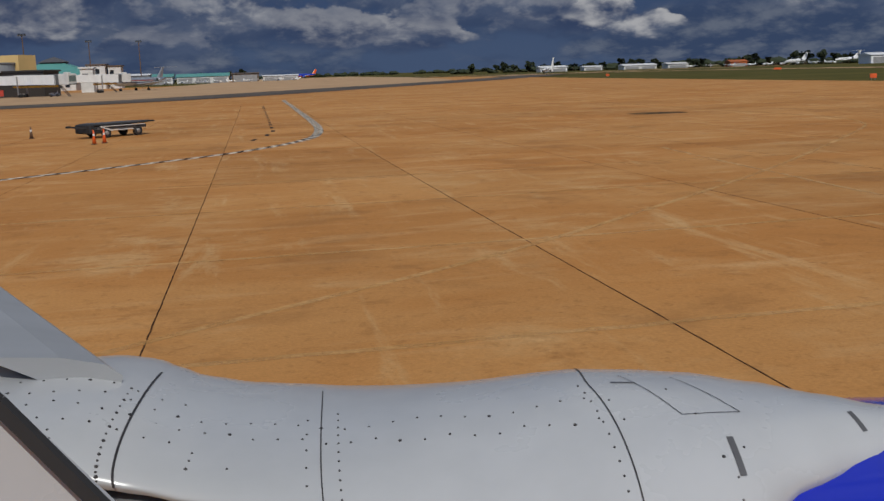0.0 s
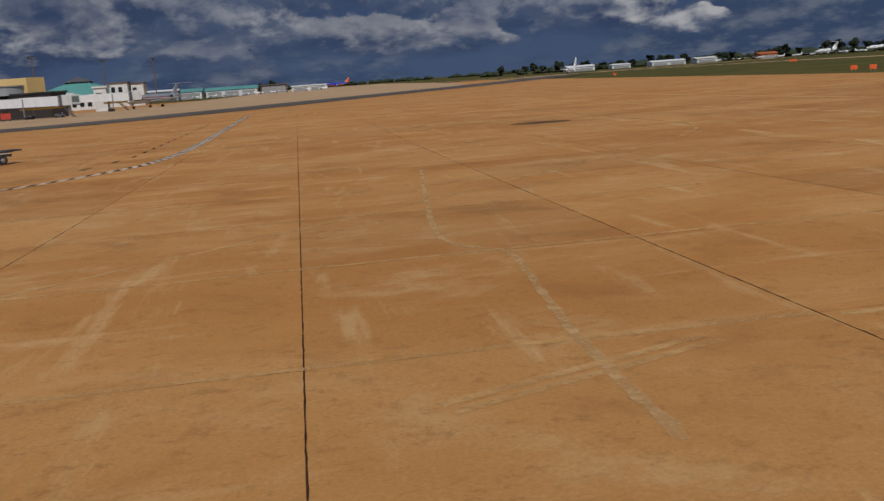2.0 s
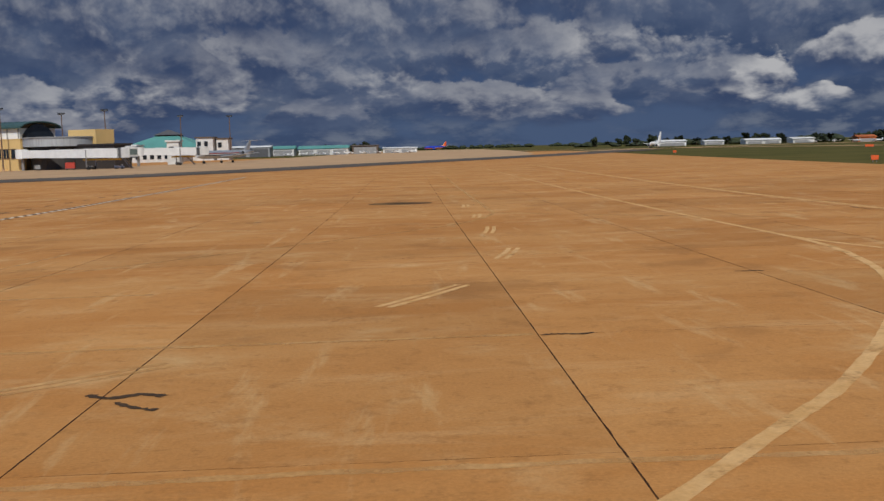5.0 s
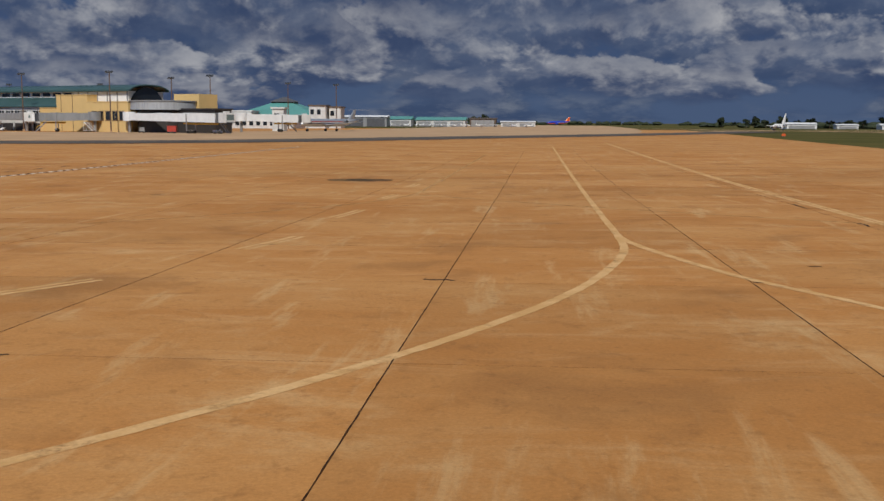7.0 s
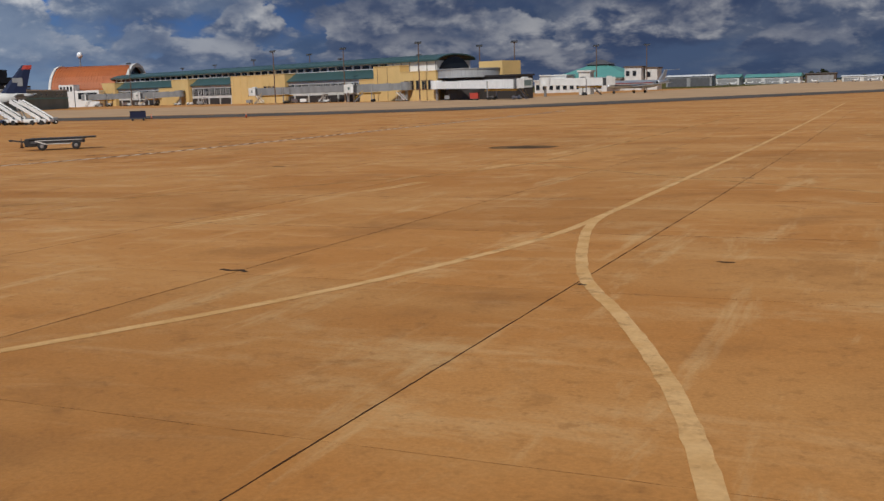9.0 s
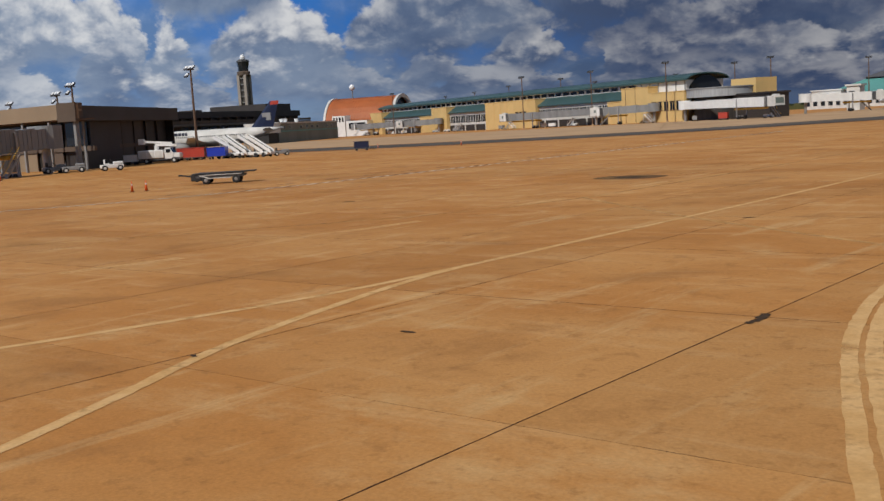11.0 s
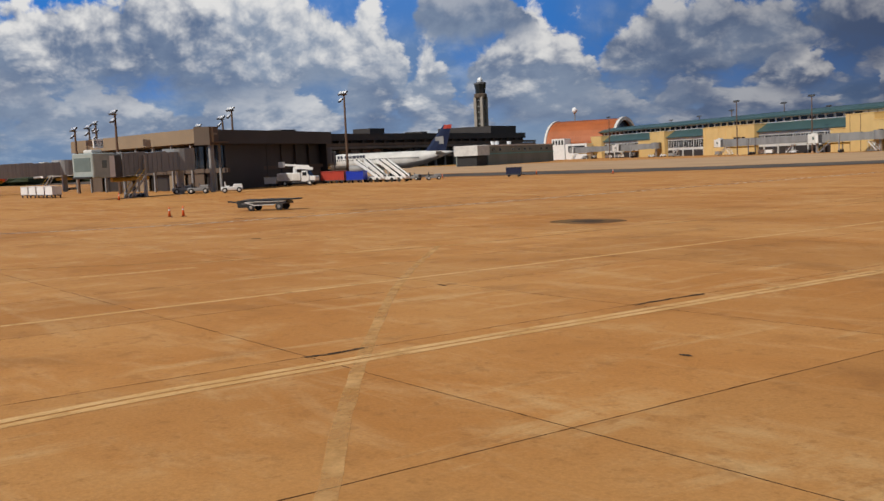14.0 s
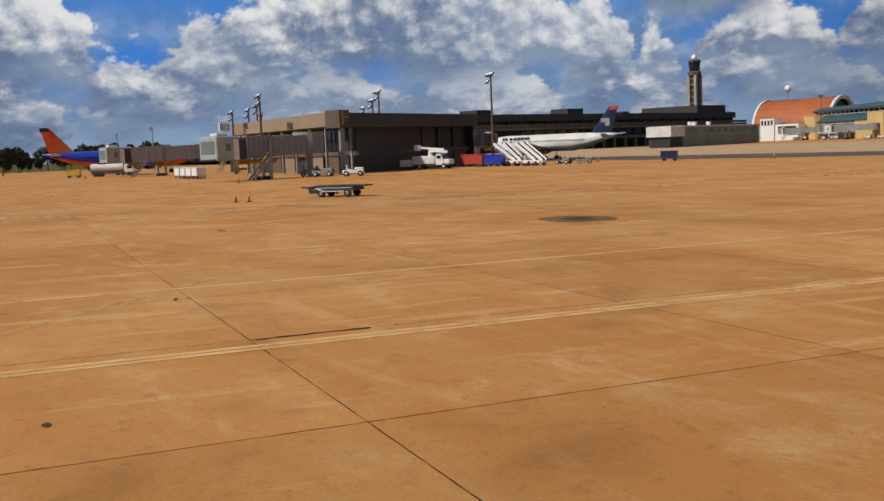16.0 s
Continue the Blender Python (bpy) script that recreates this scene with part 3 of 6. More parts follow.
M_CONC_LT = material("pale_tower_concrete", (0.34, 0.30, 0.26), 0.85, vary=0.12, scale=0.1, grain=0.08, fine=1.0)
M_TEXT = material("dark_lettering", (0.03, 0.035, 0.06), 0.5, scale=1, grain=0.02)


# ---- aircraft ----
def ring_yz(x, y, z, ry, rz, n=24):
    return [(x, y + ry * math.cos(2 * math.pi * i / n), z + rz * math.sin(2 * math.pi * i / n)) for i in range(n)]


def wing_geo(root, tip, croot, ctip, thick, sweep_tip):
    """A tapered wing from root to tip (leading edges); chords run aft."""
    g, rings = Geo(), []
    for s in (0.0, 0.35, 1.0):
        p = [a + (b - a) * s for a, b in zip(root, tip)]
        c = croot + (ctip - croot) * min(1.0, s * (1.5 if s < 0.4 else 1.0))
        h = thick * c
        rings.append([(p[0], p[1], p[2]), (p[0] - 0.12 * c, p[1], p[2] + h * 0.55), (p[0] - 0.4 * c, p[1], p[2] + h * 0.6), (p[0] - c, p[1], p[2] + 0.02),
                      (p[0] - 0.55 * c, p[1], p[2] - h * 0.35), (p[0] - 0.12 * c, p[1], p[2] - h * 0.4)])
    return g.loft(rings)


def fin_geo(x_lead, x_tip, z0, z1, c0, c1, thick=0.14):
    g, rings = Geo(), []
    for s in (0.0, 1.0):
        x, z, c = x_lead + (x_tip - x_lead) * s, z0 + (z1 - z0) * s, c0 + (c1 - c0) * s
        h = thick * c * 0.5
        rings.append([(x, 0, z), (x - 0.2 * c, h, z), (x - 0.5 * c, h, z), (x - c, 0.02, z), (x - c, -0.02, z), (x - 0.5 * c, -h, z), (x - 0.2 * c, -h, z)])
    return g.loft(rings)


def airliner(label, at, length=33.8, radius=1.97, body=M_WHITE, belly=None, tail=M_WHITE, fin_tip=None, engines=M_WHITE, t_tail=False, letters=None, flag=None, span=17.0, stripe=None):
    """An airliner, nose along +x from the nose at the origin back to -length."""
    plane = thing("airliner", label, "aircraft", at, "parked aircraft")
    cz = 2.0 + radius * 1.0
    prof = [(0.0, 0.06, -0.35), (0.35, 0.32, -0.30), (1.0, 0.55, -0.22), (2.2, 0.78, -0.10), (3.8, 0.95, -0.02), (5.5, 1.0, 0), (length * 0.68, 1.0, 0), (length * 0.80, 0.78, 0.20), (length * 0.91, 0.42, 0.50), (length, 0.10, 0.72)]
    part("fuselage", Geo().loft([ring_yz(-x, 0, cz + dz * radius, radius * r, radius * r) for x, r, dz in prof]), body, plane, smooth=True)
    if belly:
        low = Geo()
        rows = []
        for x, r, dz in prof[2:9]:
            rr = radius * r + 0.02
            rows.append([(-x, rr * math.cos(a), cz + dz * radius + rr * math.sin(a)) for a in [math.pi + (math.pi * (0.13 + 0.74 * i / 10)) for i in range(11)]])
        for i in range(len(rows) - 1):
            low.add(rows[i] + rows[i + 1], [(j, j + 1, j + 12, j + 11) for j in range(10)])
        part("belly_paint", low, belly, plane, smooth=True)
    if stripe:
        for z, m in zip((0.28, 0.05, -0.18), stripe):
            g = Geo()
            for sgn in (-1, 1):
                y = sgn * (radius + 0.015)
                g.add([(-3.0, y, cz + (z - 0.09) * radius), (-length * 0.66, y, cz + (z - 0.09) * radius), (-length * 0.66, y, cz + (z + 0.09) * radius), (-3.0, y, cz + (z + 0.09) * radius)], [(0, 1, 2, 3)])
            part("cheat_line", g, m, plane)
    wz = cz - radius * 0.62
    for sgn in (-1, 1):
        part("wing", wing_geo((-length * 0.34, sgn * radius * 0.7, wz), (-length * 0.34 - span * 0.42, sgn * span, wz + span * 0.09), 6.6, 1.6, 0.12, 0), M_SILVER if body == M_SILVER else M_OFFWHITE, plane)
        if t_tail:
            ex, ey, ez = -length * 0.70, sgn * (radius + 1.0), cz + 0.5
        else:
            ex, ey, ez = -length * 0.30, sgn * span * 0.34, wz - 0.55
        cowl = part("engine", Geo().loft([ring_yz(ex + 0.0, ey, ez, 0.80, 0.80), ring_yz(ex - 0.25, ey, ez, 1.0, 1.0), ring_yz(ex - 1.6, ey, ez, 1.04, 1.04), ring_yz(ex - 3.2, ey, ez, 0.72, 0.72), ring_yz(ex - 4.2, ey, ez, 0.42, 0.42)]), engines, plane, smooth=True)
        part("intake", Geo().disc((ex - 0.02, ey, ez), (1, 0, 0), 0.74, 0.06), M_BLACK, cowl)
        hz = cz + 5.9 if t_tail else cz + radius * 0.55
        part("tailplane", wing_geo((-length * (0.93 if t_tail else 0.88), sgn * 0.3, hz), (-length * (0.93 if t_tail else 0.88) - 2.6, sgn * 5.8, hz + (0.0 if t_tail else 0.5)), 3.0, 1.2, 0.09, 0), body if t_tail else M_OFFWHITE, plane)
    top = cz + 5.8 if t_tail else cz + 7.6
    part("fin", fin_geo(-length * 0.79, -length * 0.79 - 5.6, cz + radius * 0.7, top, 5.9, 2.1), tail, plane)
    if fin_tip:
        part("fin_tip", fin_geo(-length * 0.79 - 5.0, -length * 0.79 - 5.65, top - 0.85, top + 0.02, 2.62, 2.14, 0.15), fin_tip, plane)
    if flag:
        for sgn in (-1, 1):
            part("fin_emblem", Geo().box(-length * 0.79 - 5.6, -length * 0.79 - 3.4, sgn * 0.28 - 0.02, sgn * 0.28 + 0.02, top - 4.3, top - 2.6), flag, plane)
    rows = Geo()
    for i in range(int((length - 13) / 0.55)):
        x = -5.4 - i * 0.55
        for sgn in (-1, 1):
            rows.box(x - 0.13, x + 0.13, sgn * radius * 0.985 - 0.02, sgn * radius * 0.985 + 0.02, cz + radius * 0.13, cz + radius * 0.13 + 0.34)
    part("cabin_windows", rows, M_GLASS, plane, kind="stuff")
    shield = Geo()
    for sgn in (-1, 1):
        shield.add([(-1.25, sgn * 0.15, cz + 0.45 * radius), (-1.9, sgn * 0.2, cz + 0.62 * radius), (-2.2, sgn * 1.35, cz + 0.40 * radius), (-1.5, sgn * 1.0, cz + 0.22 * radius)], [(0, 1, 2, 3)])
    part("windscreen", shield, M_GLASS, plane)
    for x, y in ((-4.6, 0.0), (-length * 0.50, 2.9), (-length * 0.50, -2.9)):
        gear = part("landing_gear", Geo().rod((x, y, 0.5), (x, y, cz - radius * 0.8), 0.12), M_STEEL, plane)
        for off in (-0.28, 0.28):
            part("tyre", Geo().disc((x, y + off, 0.5), (0, 1, 0), 0.5, 0.34), M_BLACK, gear)
    if letters:
        x = -5.4
        for i, w in enumerate((0.62, 0.55, 0, 0.72, 0.2, 0.66, 0.95, 0.72, 0.62, 0.55)):
            if w:
                for sgn in (-1, 1):
                    part("title_bar", Geo().box(x - w, x, sgn * radius * 0.90 - 0.03, sgn * radius * 0.90 + 0.03, cz + radius * 0.40, cz + radius * 0.40 + 0.72), letters, plane)
            x -= w + 0.22 if w else 0.4
    return plane


airliner("white airliner with a navy tail parked at the dark concourse", place(-188.8, 161, 211.5) @ Matrix.Diagonal((1, 1, 1.06, 1)), 36.2, body=M_OFFWHITE, belly=M_GREY, tail=M_NAVY, fin_tip=M_RED, engines=M_GREY, letters=M_TEXT, flag=M_GREY)
airliner("blue airliner with a flame orange tail at a gate", place(-210, 88.9, 96.0), 33.6, body=M_BLUE, belly=M_FLAME, tail=M_FLAME, fin_tip=M_NAVY, engines=M_BLUE)
airliner("bare metal airliner with red and blue stripes and a T-tail", place(-91.0, 423.9, -112.0), 45.7, 1.7, body=M_SILVER, tail=M_SILVER, engines=M_SILVER, t_tail=True, stripe=(M_RED, M_OFFWHITE, M_NAVY), span=16)
airliner("white jet taxiing far off on the field", place(154, 646, 235.0), 17.0, 1.1, span=8, body=M_WHITE, tail=M_WHITE, engines=M_WHITE)
airliner("blue and orange airliner far across the field", place(20, 1390, 200.0), 33.0, body=M_BLUE, belly=M_FLAME, tail=M_FLAME, engines=M_BLUE)


def small_plane(at, label):
    """A parked light aircraft."""
    p = thing("light_aircraft", label, "aircraft", at, "light aircraft on the far field")
    part("fuselage", Geo().loft([ring_yz(0, 0, 1.3, 0.25, 0.3, 10), ring_yz(-1.2, 0, 1.35, 0.6, 0.65, 10), ring_yz(-3.0, 0, 1.45, 0.65, 0.8, 10), ring_yz(-8.0, 0, 1.5, 0.18, 0.22, 10)]), M_WHITE, p, smooth=True)
    part("wing", Geo().box(-3.3, -1.7, -5.4, 5.4, 1.9, 2.05), M_WHITE, p)
    part("fin", fin_geo(-6.6, -7.4, 1.6, 3.0, 1.4, 0.8), M_WHITE, p)
    part("tailplane", Geo().box(-8.1, -7.2, -1.8, 1.8, 1.55, 1.62), M_WHITE, p)
    for x, y in ((-0.8, 0), (-2.8, 1.2), (-2.8, -1.2)):
        part("wheel", Geo().disc((x, y, 0.25), (0, 1, 0), 0.25, 0.15, 10), M_BLACK, p)
    return p


# ---- gates and airfield equipment ----
def flood_pole(x, y, top, label="grey floodlight mast beside the terminal", heads=2, lit=True):
    p = thing("floodlight_mast", label, "light mast", pose(x, y, FAR), "floodlight masts")
    h = top - FAR
    part("pole", Geo().rod((0, 0, 0), (0, 0, h), 0.28, 0.16, 10), M_RUST if heads > 2 else M_STEEL, p)
    part("foot", Geo().rod((0, 0, 0), (0, 0, 0.7), 0.5, 0.45, 12), M_GREY_CONC, p)
    part("crossbar", Geo().box(-1.1, 1.1, -0.07, 0.07, h - 0.35, h - 0.2), M_STEEL, p)
    for i in range(heads):
        u = -0.95 + 1.9 * (i % 3) / max(1, min(heads, 3) - 1)
        z = h - (1.3 if i >= 3 else 0.0)
        head = part("lamp_head", Geo().loft([[(u + 0.42 * a, -0.15 + 0.30 * b - c * 0.34, z + 0.30 * b + c * 0.30) for a, b in ((-1, -1), (1, -1), (1, 1), (-1, 1))] for c in (0, 0.55)]), M_DKGREY, p)
        part("lens", Geo().add([(u + 0.38 * a, -0.345 + 0.26 * b, z + 0.17 + 0.30 * b) for a, b in ((-1, -1), (1, -1), (1, 1), (-1, 1))], [(0, 1, 2, 3)]), M_LAMP if lit else M_GLASS, head)
    return p


def jet_bridge(cab, root, label, skin, cab_skin, sign=None, z=3.6, z_root=4.3):
    """A passenger boarding bridge from the cab, by the aircraft, to its rotunda."""
    cx, cy = cab
    rx, ry = root
    n = math.hypot(rx - cx, ry - cy)
    face = math.degrees(math.atan2(ry - cy, rx - cx))
    b = thing("boarding_bridge", label, "boarding bridge", pose(cx, cy, FAR, 0, 0, face), "boarding bridges")
    body = part("cab", Geo().box(-1.9, 1.9, -1.9, 1.9, z, z + 3.3, 0.12), cab_skin, b)
    part("cab_glass", Geo().box(-1.93, -1.90, -1.5, 1.5, z + 0.9, z + 2.7), M_CAB_GLASS, body)
    part("cab_side_glass", Geo().box(-0.3, 0.45, -1.95, -1.91, z + 1.3, z + 2.3), M_CAB_GLASS, body)
    part("cab_door", Geo().box(0.95, 1.85, -1.97, -1.92, z + 0.1, z + 2.9), M_WHITE, body)
    part("bumper", Geo().box(-2.35, -1.9, -1.7, 1.7, z - 0.05, z + 0.25, 0.08), M_BLACK, body)
    fold = [[(x, -w, z + 0.05), (x, w, z + 0.05), (x, w, z + 1.5 + w), (x, -w, z + 1.5 + w)] for x, w in [(1.9 + 0.11 * i, 1.6 if i % 2 else 1.48) for i in range(15)]]
    part("bellows", Geo().loft(fold), M_DKGREY, b)
    third = (n - 3.4) / 3
    for i, (w, h) in enumerate(((1.75, 3.05), (1.6, 2.85), (1.45, 2.65))):
        x0, x1 = 3.4 + i * third - (0.6 if i else 0), 3.4 + (i + 1) * third
        za, zb = z + (z_root - z) * (x0 / n), z + (z_root - z) * (x1 / n)
        tun = part("tunnel", Geo().loft([[(x, -w, q), (x, w, q), (x, w, q + h), (x, -w, q + h)] for x, q in ((x0, za), (x1, zb))]), skin, b)
        ribs = Geo()
        for k in range(int((x1 - x0) / 0.9)):
            x = x0 + 0.3 + k * 0.9
            q = za + (zb - za) * (x - x0) / (x1 - x0)
            for sgn in (-1, 1):
                ribs.box(x, x + 0.12, sgn * (w + 0.03) - 0.04, sgn * (w + 0.03) + 0.04, q + 0.1, q + h - 0.1)
        part("wall_ribs", ribs, skin, tun, kind="stuff")
        part("end_frame", Geo().box(x0 - 0.1, x0 + 0.12, -w - 0.1, w + 0.1, za + h - 0.05, za + h + 0.15).box(x0 - 0.1, x0 + 0.12, -w - 0.12, -w - 0.02, za - 0.1, za + h).box(x0 - 0.1, x0 + 0.12, w + 0.02, w + 0.12, za - 0.1, za + h), M_GREY, tun)
    part("rotunda", Geo().rod((n, 0, z_root - 0.2), (n, 0, z_root + 3.0), 2.3, None, 20), skin, b)
    part("rotunda_column", Geo().rod((n, 0, 0), (n, 0, z_root - 0.2), 0.55, None, 14), M_STEEL, b)
    xw = 3.4 + third * 0.9
    frame = part("lift_frame", Geo().beam((xw, -1.9, 1.0), (xw, -1.9, z + 2.9), 0.35, 0.35).beam((xw, 1.9, 1.0), (xw, 1.9, z + 2.9), 0.35, 0.35).beam((xw, -2.1, 1.0), (xw, 2.1, 1.0), 0.4, 0.5), M_STEEL, b)
    for y in (-1.5, -0.7, 0.7, 1.5):
        part("wheel", Geo().disc((xw, y, 0.6), (0, 1, 0), 0.6, 0.5, 16), M_BLACK, frame)
    st = part("service_stair", Geo().beam((2.2, -2.3, 0.1), (6.0, -2.3, z), 0.1, 0.25).beam((2.2, -3.3, 0.1), (6.0, -3.3, z), 0.1, 0.25), M_STEEL, b)
    treads = Geo()
    for i in range(14):
        f = (i + 0.5) / 14
        treads.box(2.2 + 3.8 * f - 0.14, 2.2 + 3.8 * f + 0.14, -3.25, -2.35, 0.1 + (z - 0.1) * f, 0.14 + (z - 0.1) * f)
    part("treads", treads, M_STEEL, st, kind="stuff")
    part("stair_rail", Geo().rod((2.2, -3.3, 1.1), (6.0, -3.3, z + 1.0), 0.04).rod((2.2, -2.3, 1.1), (6.0, -2.3, z + 1.0), 0.04), M_YELLOW_PAINT, st)
    part("roof_unit", Geo().box(-0.9, 0.9, -0.8, 0.8, z + 3.3, z + 3.75, 0.08), M_OFFWHITE, b)
    part("under_duct", Geo().rod((3.5, 0.5, z - 0.35), (xw + 3, 0.5, z - 0.3), 0.3, None, 10), M_YELLOW_PAINT, b)
    if sign:
        board = part("gate_sign", Geo().box(0.2, 1.9, -0.12, 0.12, z + 4.0, z + 5.2, 0.04), M_WHITE, b, "white gate sign with dark lettering")
        part("sign_post", Geo().rod((1.05, 0, z + 3.3), (1.05, 0, z + 4.0), 0.08), M_STEEL, board)
        txt = bpy.data.curves.new("gate_text", "FONT")
        txt.body, txt.size, txt.align_x, txt.extrude = sign, 1.05, "CENTER", 0.01
        holder = bpy.data.objects.new("gate_text", txt)
        me = bpy.data.meshes.new_from_object(holder)
        me.materials.append(M_TEXT)
        word = new("gate_text", me)
        word.parent = board
        word.matrix_basis = pose(1.05, 0.14, z + 4.22, 90, 0, 180)
        other = new("gate_text", me)
        other.parent = board
        other.matrix_basis = pose(1.05, -0.14, z + 4.22, 90, 0, 0)
    return b


jet_bridge((-95.0, 74.2), (-102.4, 88.9), "grey boarding bridge with a glazed cab and gate sign", M_TUNNEL, M_CAB, "B12")
jet_bridge((-170, 67), (-178, 93), "ribbed grey boarding bridge at the blue aircraft", M_CORRUGATED, M_CORRUGATED)
jet_bridge((-205, 96), (-185, 104), "ribbed grey boarding bridge behind the concourse", M_CORRUGATED, M_CORRUGATED)
jet_bridge((-170, 152), (-141, 134), "dark boarding bridge joined to the white airliner", M_DKGREY, M_DKGREY)


def cone(x, y, h=0.75, label="orange traffic cone on the apron", mat=None):
    c = thing("traffic_cone", label, "traffic cone", place(x, y, 20), "traffic cones")
    part("base", Geo().box(-0.19, 0.19, -0.19, 0.19, 0, 0.04, 0.01), M_BLACK, c)
    part("body", Geo().rod((0, 0, 0.04), (0, 0, h), 0.14, 0.035, 14), mat or M_ORANGE, c, smooth=True)
    part("collar", Geo().rod((0, 0, h * 0.60), (0, 0, h * 0.74), 0.082, 0.066, 14), M_OFFWHITE, c)
    return c


cone(-46.4, 67.2, 0.95)
cone(-46.9, 66.1, 0.95, "dull weathered traffic cone on the apron", M_FLAME)
cone(-53.2, 77.6, 0.9, "dull orange traffic cone near the dolly", M_RUST)
cone(-89.3, 75.4, 0.95)
cone(-176, 62, 0.9)
cone(-132, 158, 0.9)
cone(-136, 160, 0.9)
cone(-118, 172, 0.9)
cone(-92, 168, 1.0)


def container_dolly(at):
    """A long low flatbed baggage dolly with a towbar."""
    d = thing("flatbed_dolly", "black and grey flatbed dolly with white wheels on the apron", "trailer", at)
    frame = part("frame", Geo().box(-2.3, 2.2, -1.0, -0.86, 0.60, 0.82, 0.02).box(-2.3, 2.2, 0.86, 1.0, 0.60, 0.82, 0.02).box(-2.3, -2.15, -1.0, 1.0, 0.60, 0.82, 0.02).box(2.05, 2.2, -1.0, 1.0, 0.60, 0.82, 0.02), M_DKGREY, d)
    for i in range(6):
        part("crossmember", Geo().box(-1.8 + i * 0.68, -1.7 + i * 0.68, -0.88, 0.88, 0.62, 0.76), M_DKGREY, frame)
    part("deck", Geo().box(-2.4, 2.3, -1.08, 1.08, 0.92, 1.04, 0.03), M_BLACK, d)
    part("tail_beam", Geo().box(2.1, 3.2, -0.8, 0.8, 0.96, 1.08, 0.03), M_BLACK, d)
    for i in range(12):
        part("roller", Geo().rod((-2.1 + i * 0.36, -0.9, 1.05), (-2.1 + i * 0.36, 0.9, 1.05), 0.045, None, 8), M_DKGREY, d)
    part("engine_box", Geo().box(-2.75, -1.75, -0.95, 0.95, 0.34, 1.02, 0.06), M_BLACK, d)
    for y in (-1, 1):
        part("side_rail", Geo().box(-1.7, 2.0, y * 1.09 - 0.04, y * 1.09 + 0.04, 0.82, 0.88, 0.02), M_OFFWHITE, d)
        part("lower_rail", Geo().box(-0.9, 1.0, y * 1.05 - 0.04, y * 1.05 + 0.04, 0.50, 0.58, 0.02), M_OFFWHITE, d)
        part("brace", Geo().beam((-1.9, y * 1.06, 0.85), (-0.9, y * 1.06, 0.5), 0.07, 0.10), M_OFFWHITE, d)
        part("tow_arm", Geo().beam((-2.6, y * 0.45, 0.74), (-3.8, y * 0.1, 0.92), 0.11, 0.11), M_BLACK, d)
    part("tow_eye", Geo().box(-4.05, -3.75, -0.12, 0.12, 0.84, 1.0, 0.02), M_BLACK, d)
    for x in (-1.35, 1.45):
        for y in (-0.9, 0.9):
            w = part("wheel", Geo().disc((x, y, 0.37), (0, 1, 0), 0.37, 0.28, 22), M_BLACK, d)
            part("rim", Geo().disc((x, y + (0.06 if y > 0 else -0.06), 0.37), (0, 1, 0), 0.16, 0.22, 16), M_STEEL, w)
    return d


container_dolly(place(-46.84, 75.82, 43.0))


def cart(at, label, skin, group="baggage carts", covered=True, w=1.5, l=2.9, h=1.25):
    c = thing("baggage_cart", label, "cart", at, group)
    part("bed", Geo().box(-l / 2, l / 2, -w / 2, w / 2, 0.42, 0.52, 0.02), M_DKGREY, c)
    if covered:
        part("end_panel", Geo().box(-l / 2, -l / 2 + 0.06, -w / 2, w / 2, 0.52, 0.52 + h), skin, c)
        part("end_panel", Geo().box(l / 2 - 0.06, l / 2, -w / 2, w / 2, 0.52, 0.52 + h), skin, c)
        part("roof", Geo().box(-l / 2 - 0.05, l / 2 + 0.05, -w / 2 - 0.05, w / 2 + 0.05, 0.52 + h, 0.60 + h, 0.02), skin, c)
        part("curtain", Geo().box(-l / 2 + 0.06, l / 2 - 0.06, -w / 2 + 0.03, w / 2 - 0.03, 0.52, 0.50 + h), skin, c)
    part("towbar", Geo().beam((l / 2, 0, 0.35), (l / 2 + 1.1, 0, 0.3), 0.07, 0.07), M_BLACK, c)
    for x in (-l / 2 + 0.45, l / 2 - 0.45):
        for y in (-w / 2 + 0.1, w / 2 - 0.1):
            part("wheel", Geo().disc((x, y, 0.21), (0, 1, 0), 0.21, 0.14, 14), M_BLACK, c)
    return c


cart(place(-111.5, 160.5, 40), "dark blue baggage cart standing alone", M_NAVY, "lone carts")
for i in range(4):
    cart(place(-121.8 - i * 3.4, 75.8 - i * 0.4, 7), "white covered baggage cart in a row under the bridge", M_WHITE)
cart(place(-111.8, 120.7, 40), "red covered baggage cart beside the airliner", M_RED, "red carts", w=1.8, l=3.4, h=1.5)
cart(place(-115.6, 121.9, 40), "red covered baggage cart beside the airliner", M_RED, "red carts", w=1.8, l=3.4, h=1.5)
cart(place(-108.5, 122.8, 35), "blue covered baggage cart beside the airliner", M_BLUE, "blue carts", w=1.8, l=3.2, h=1.4)


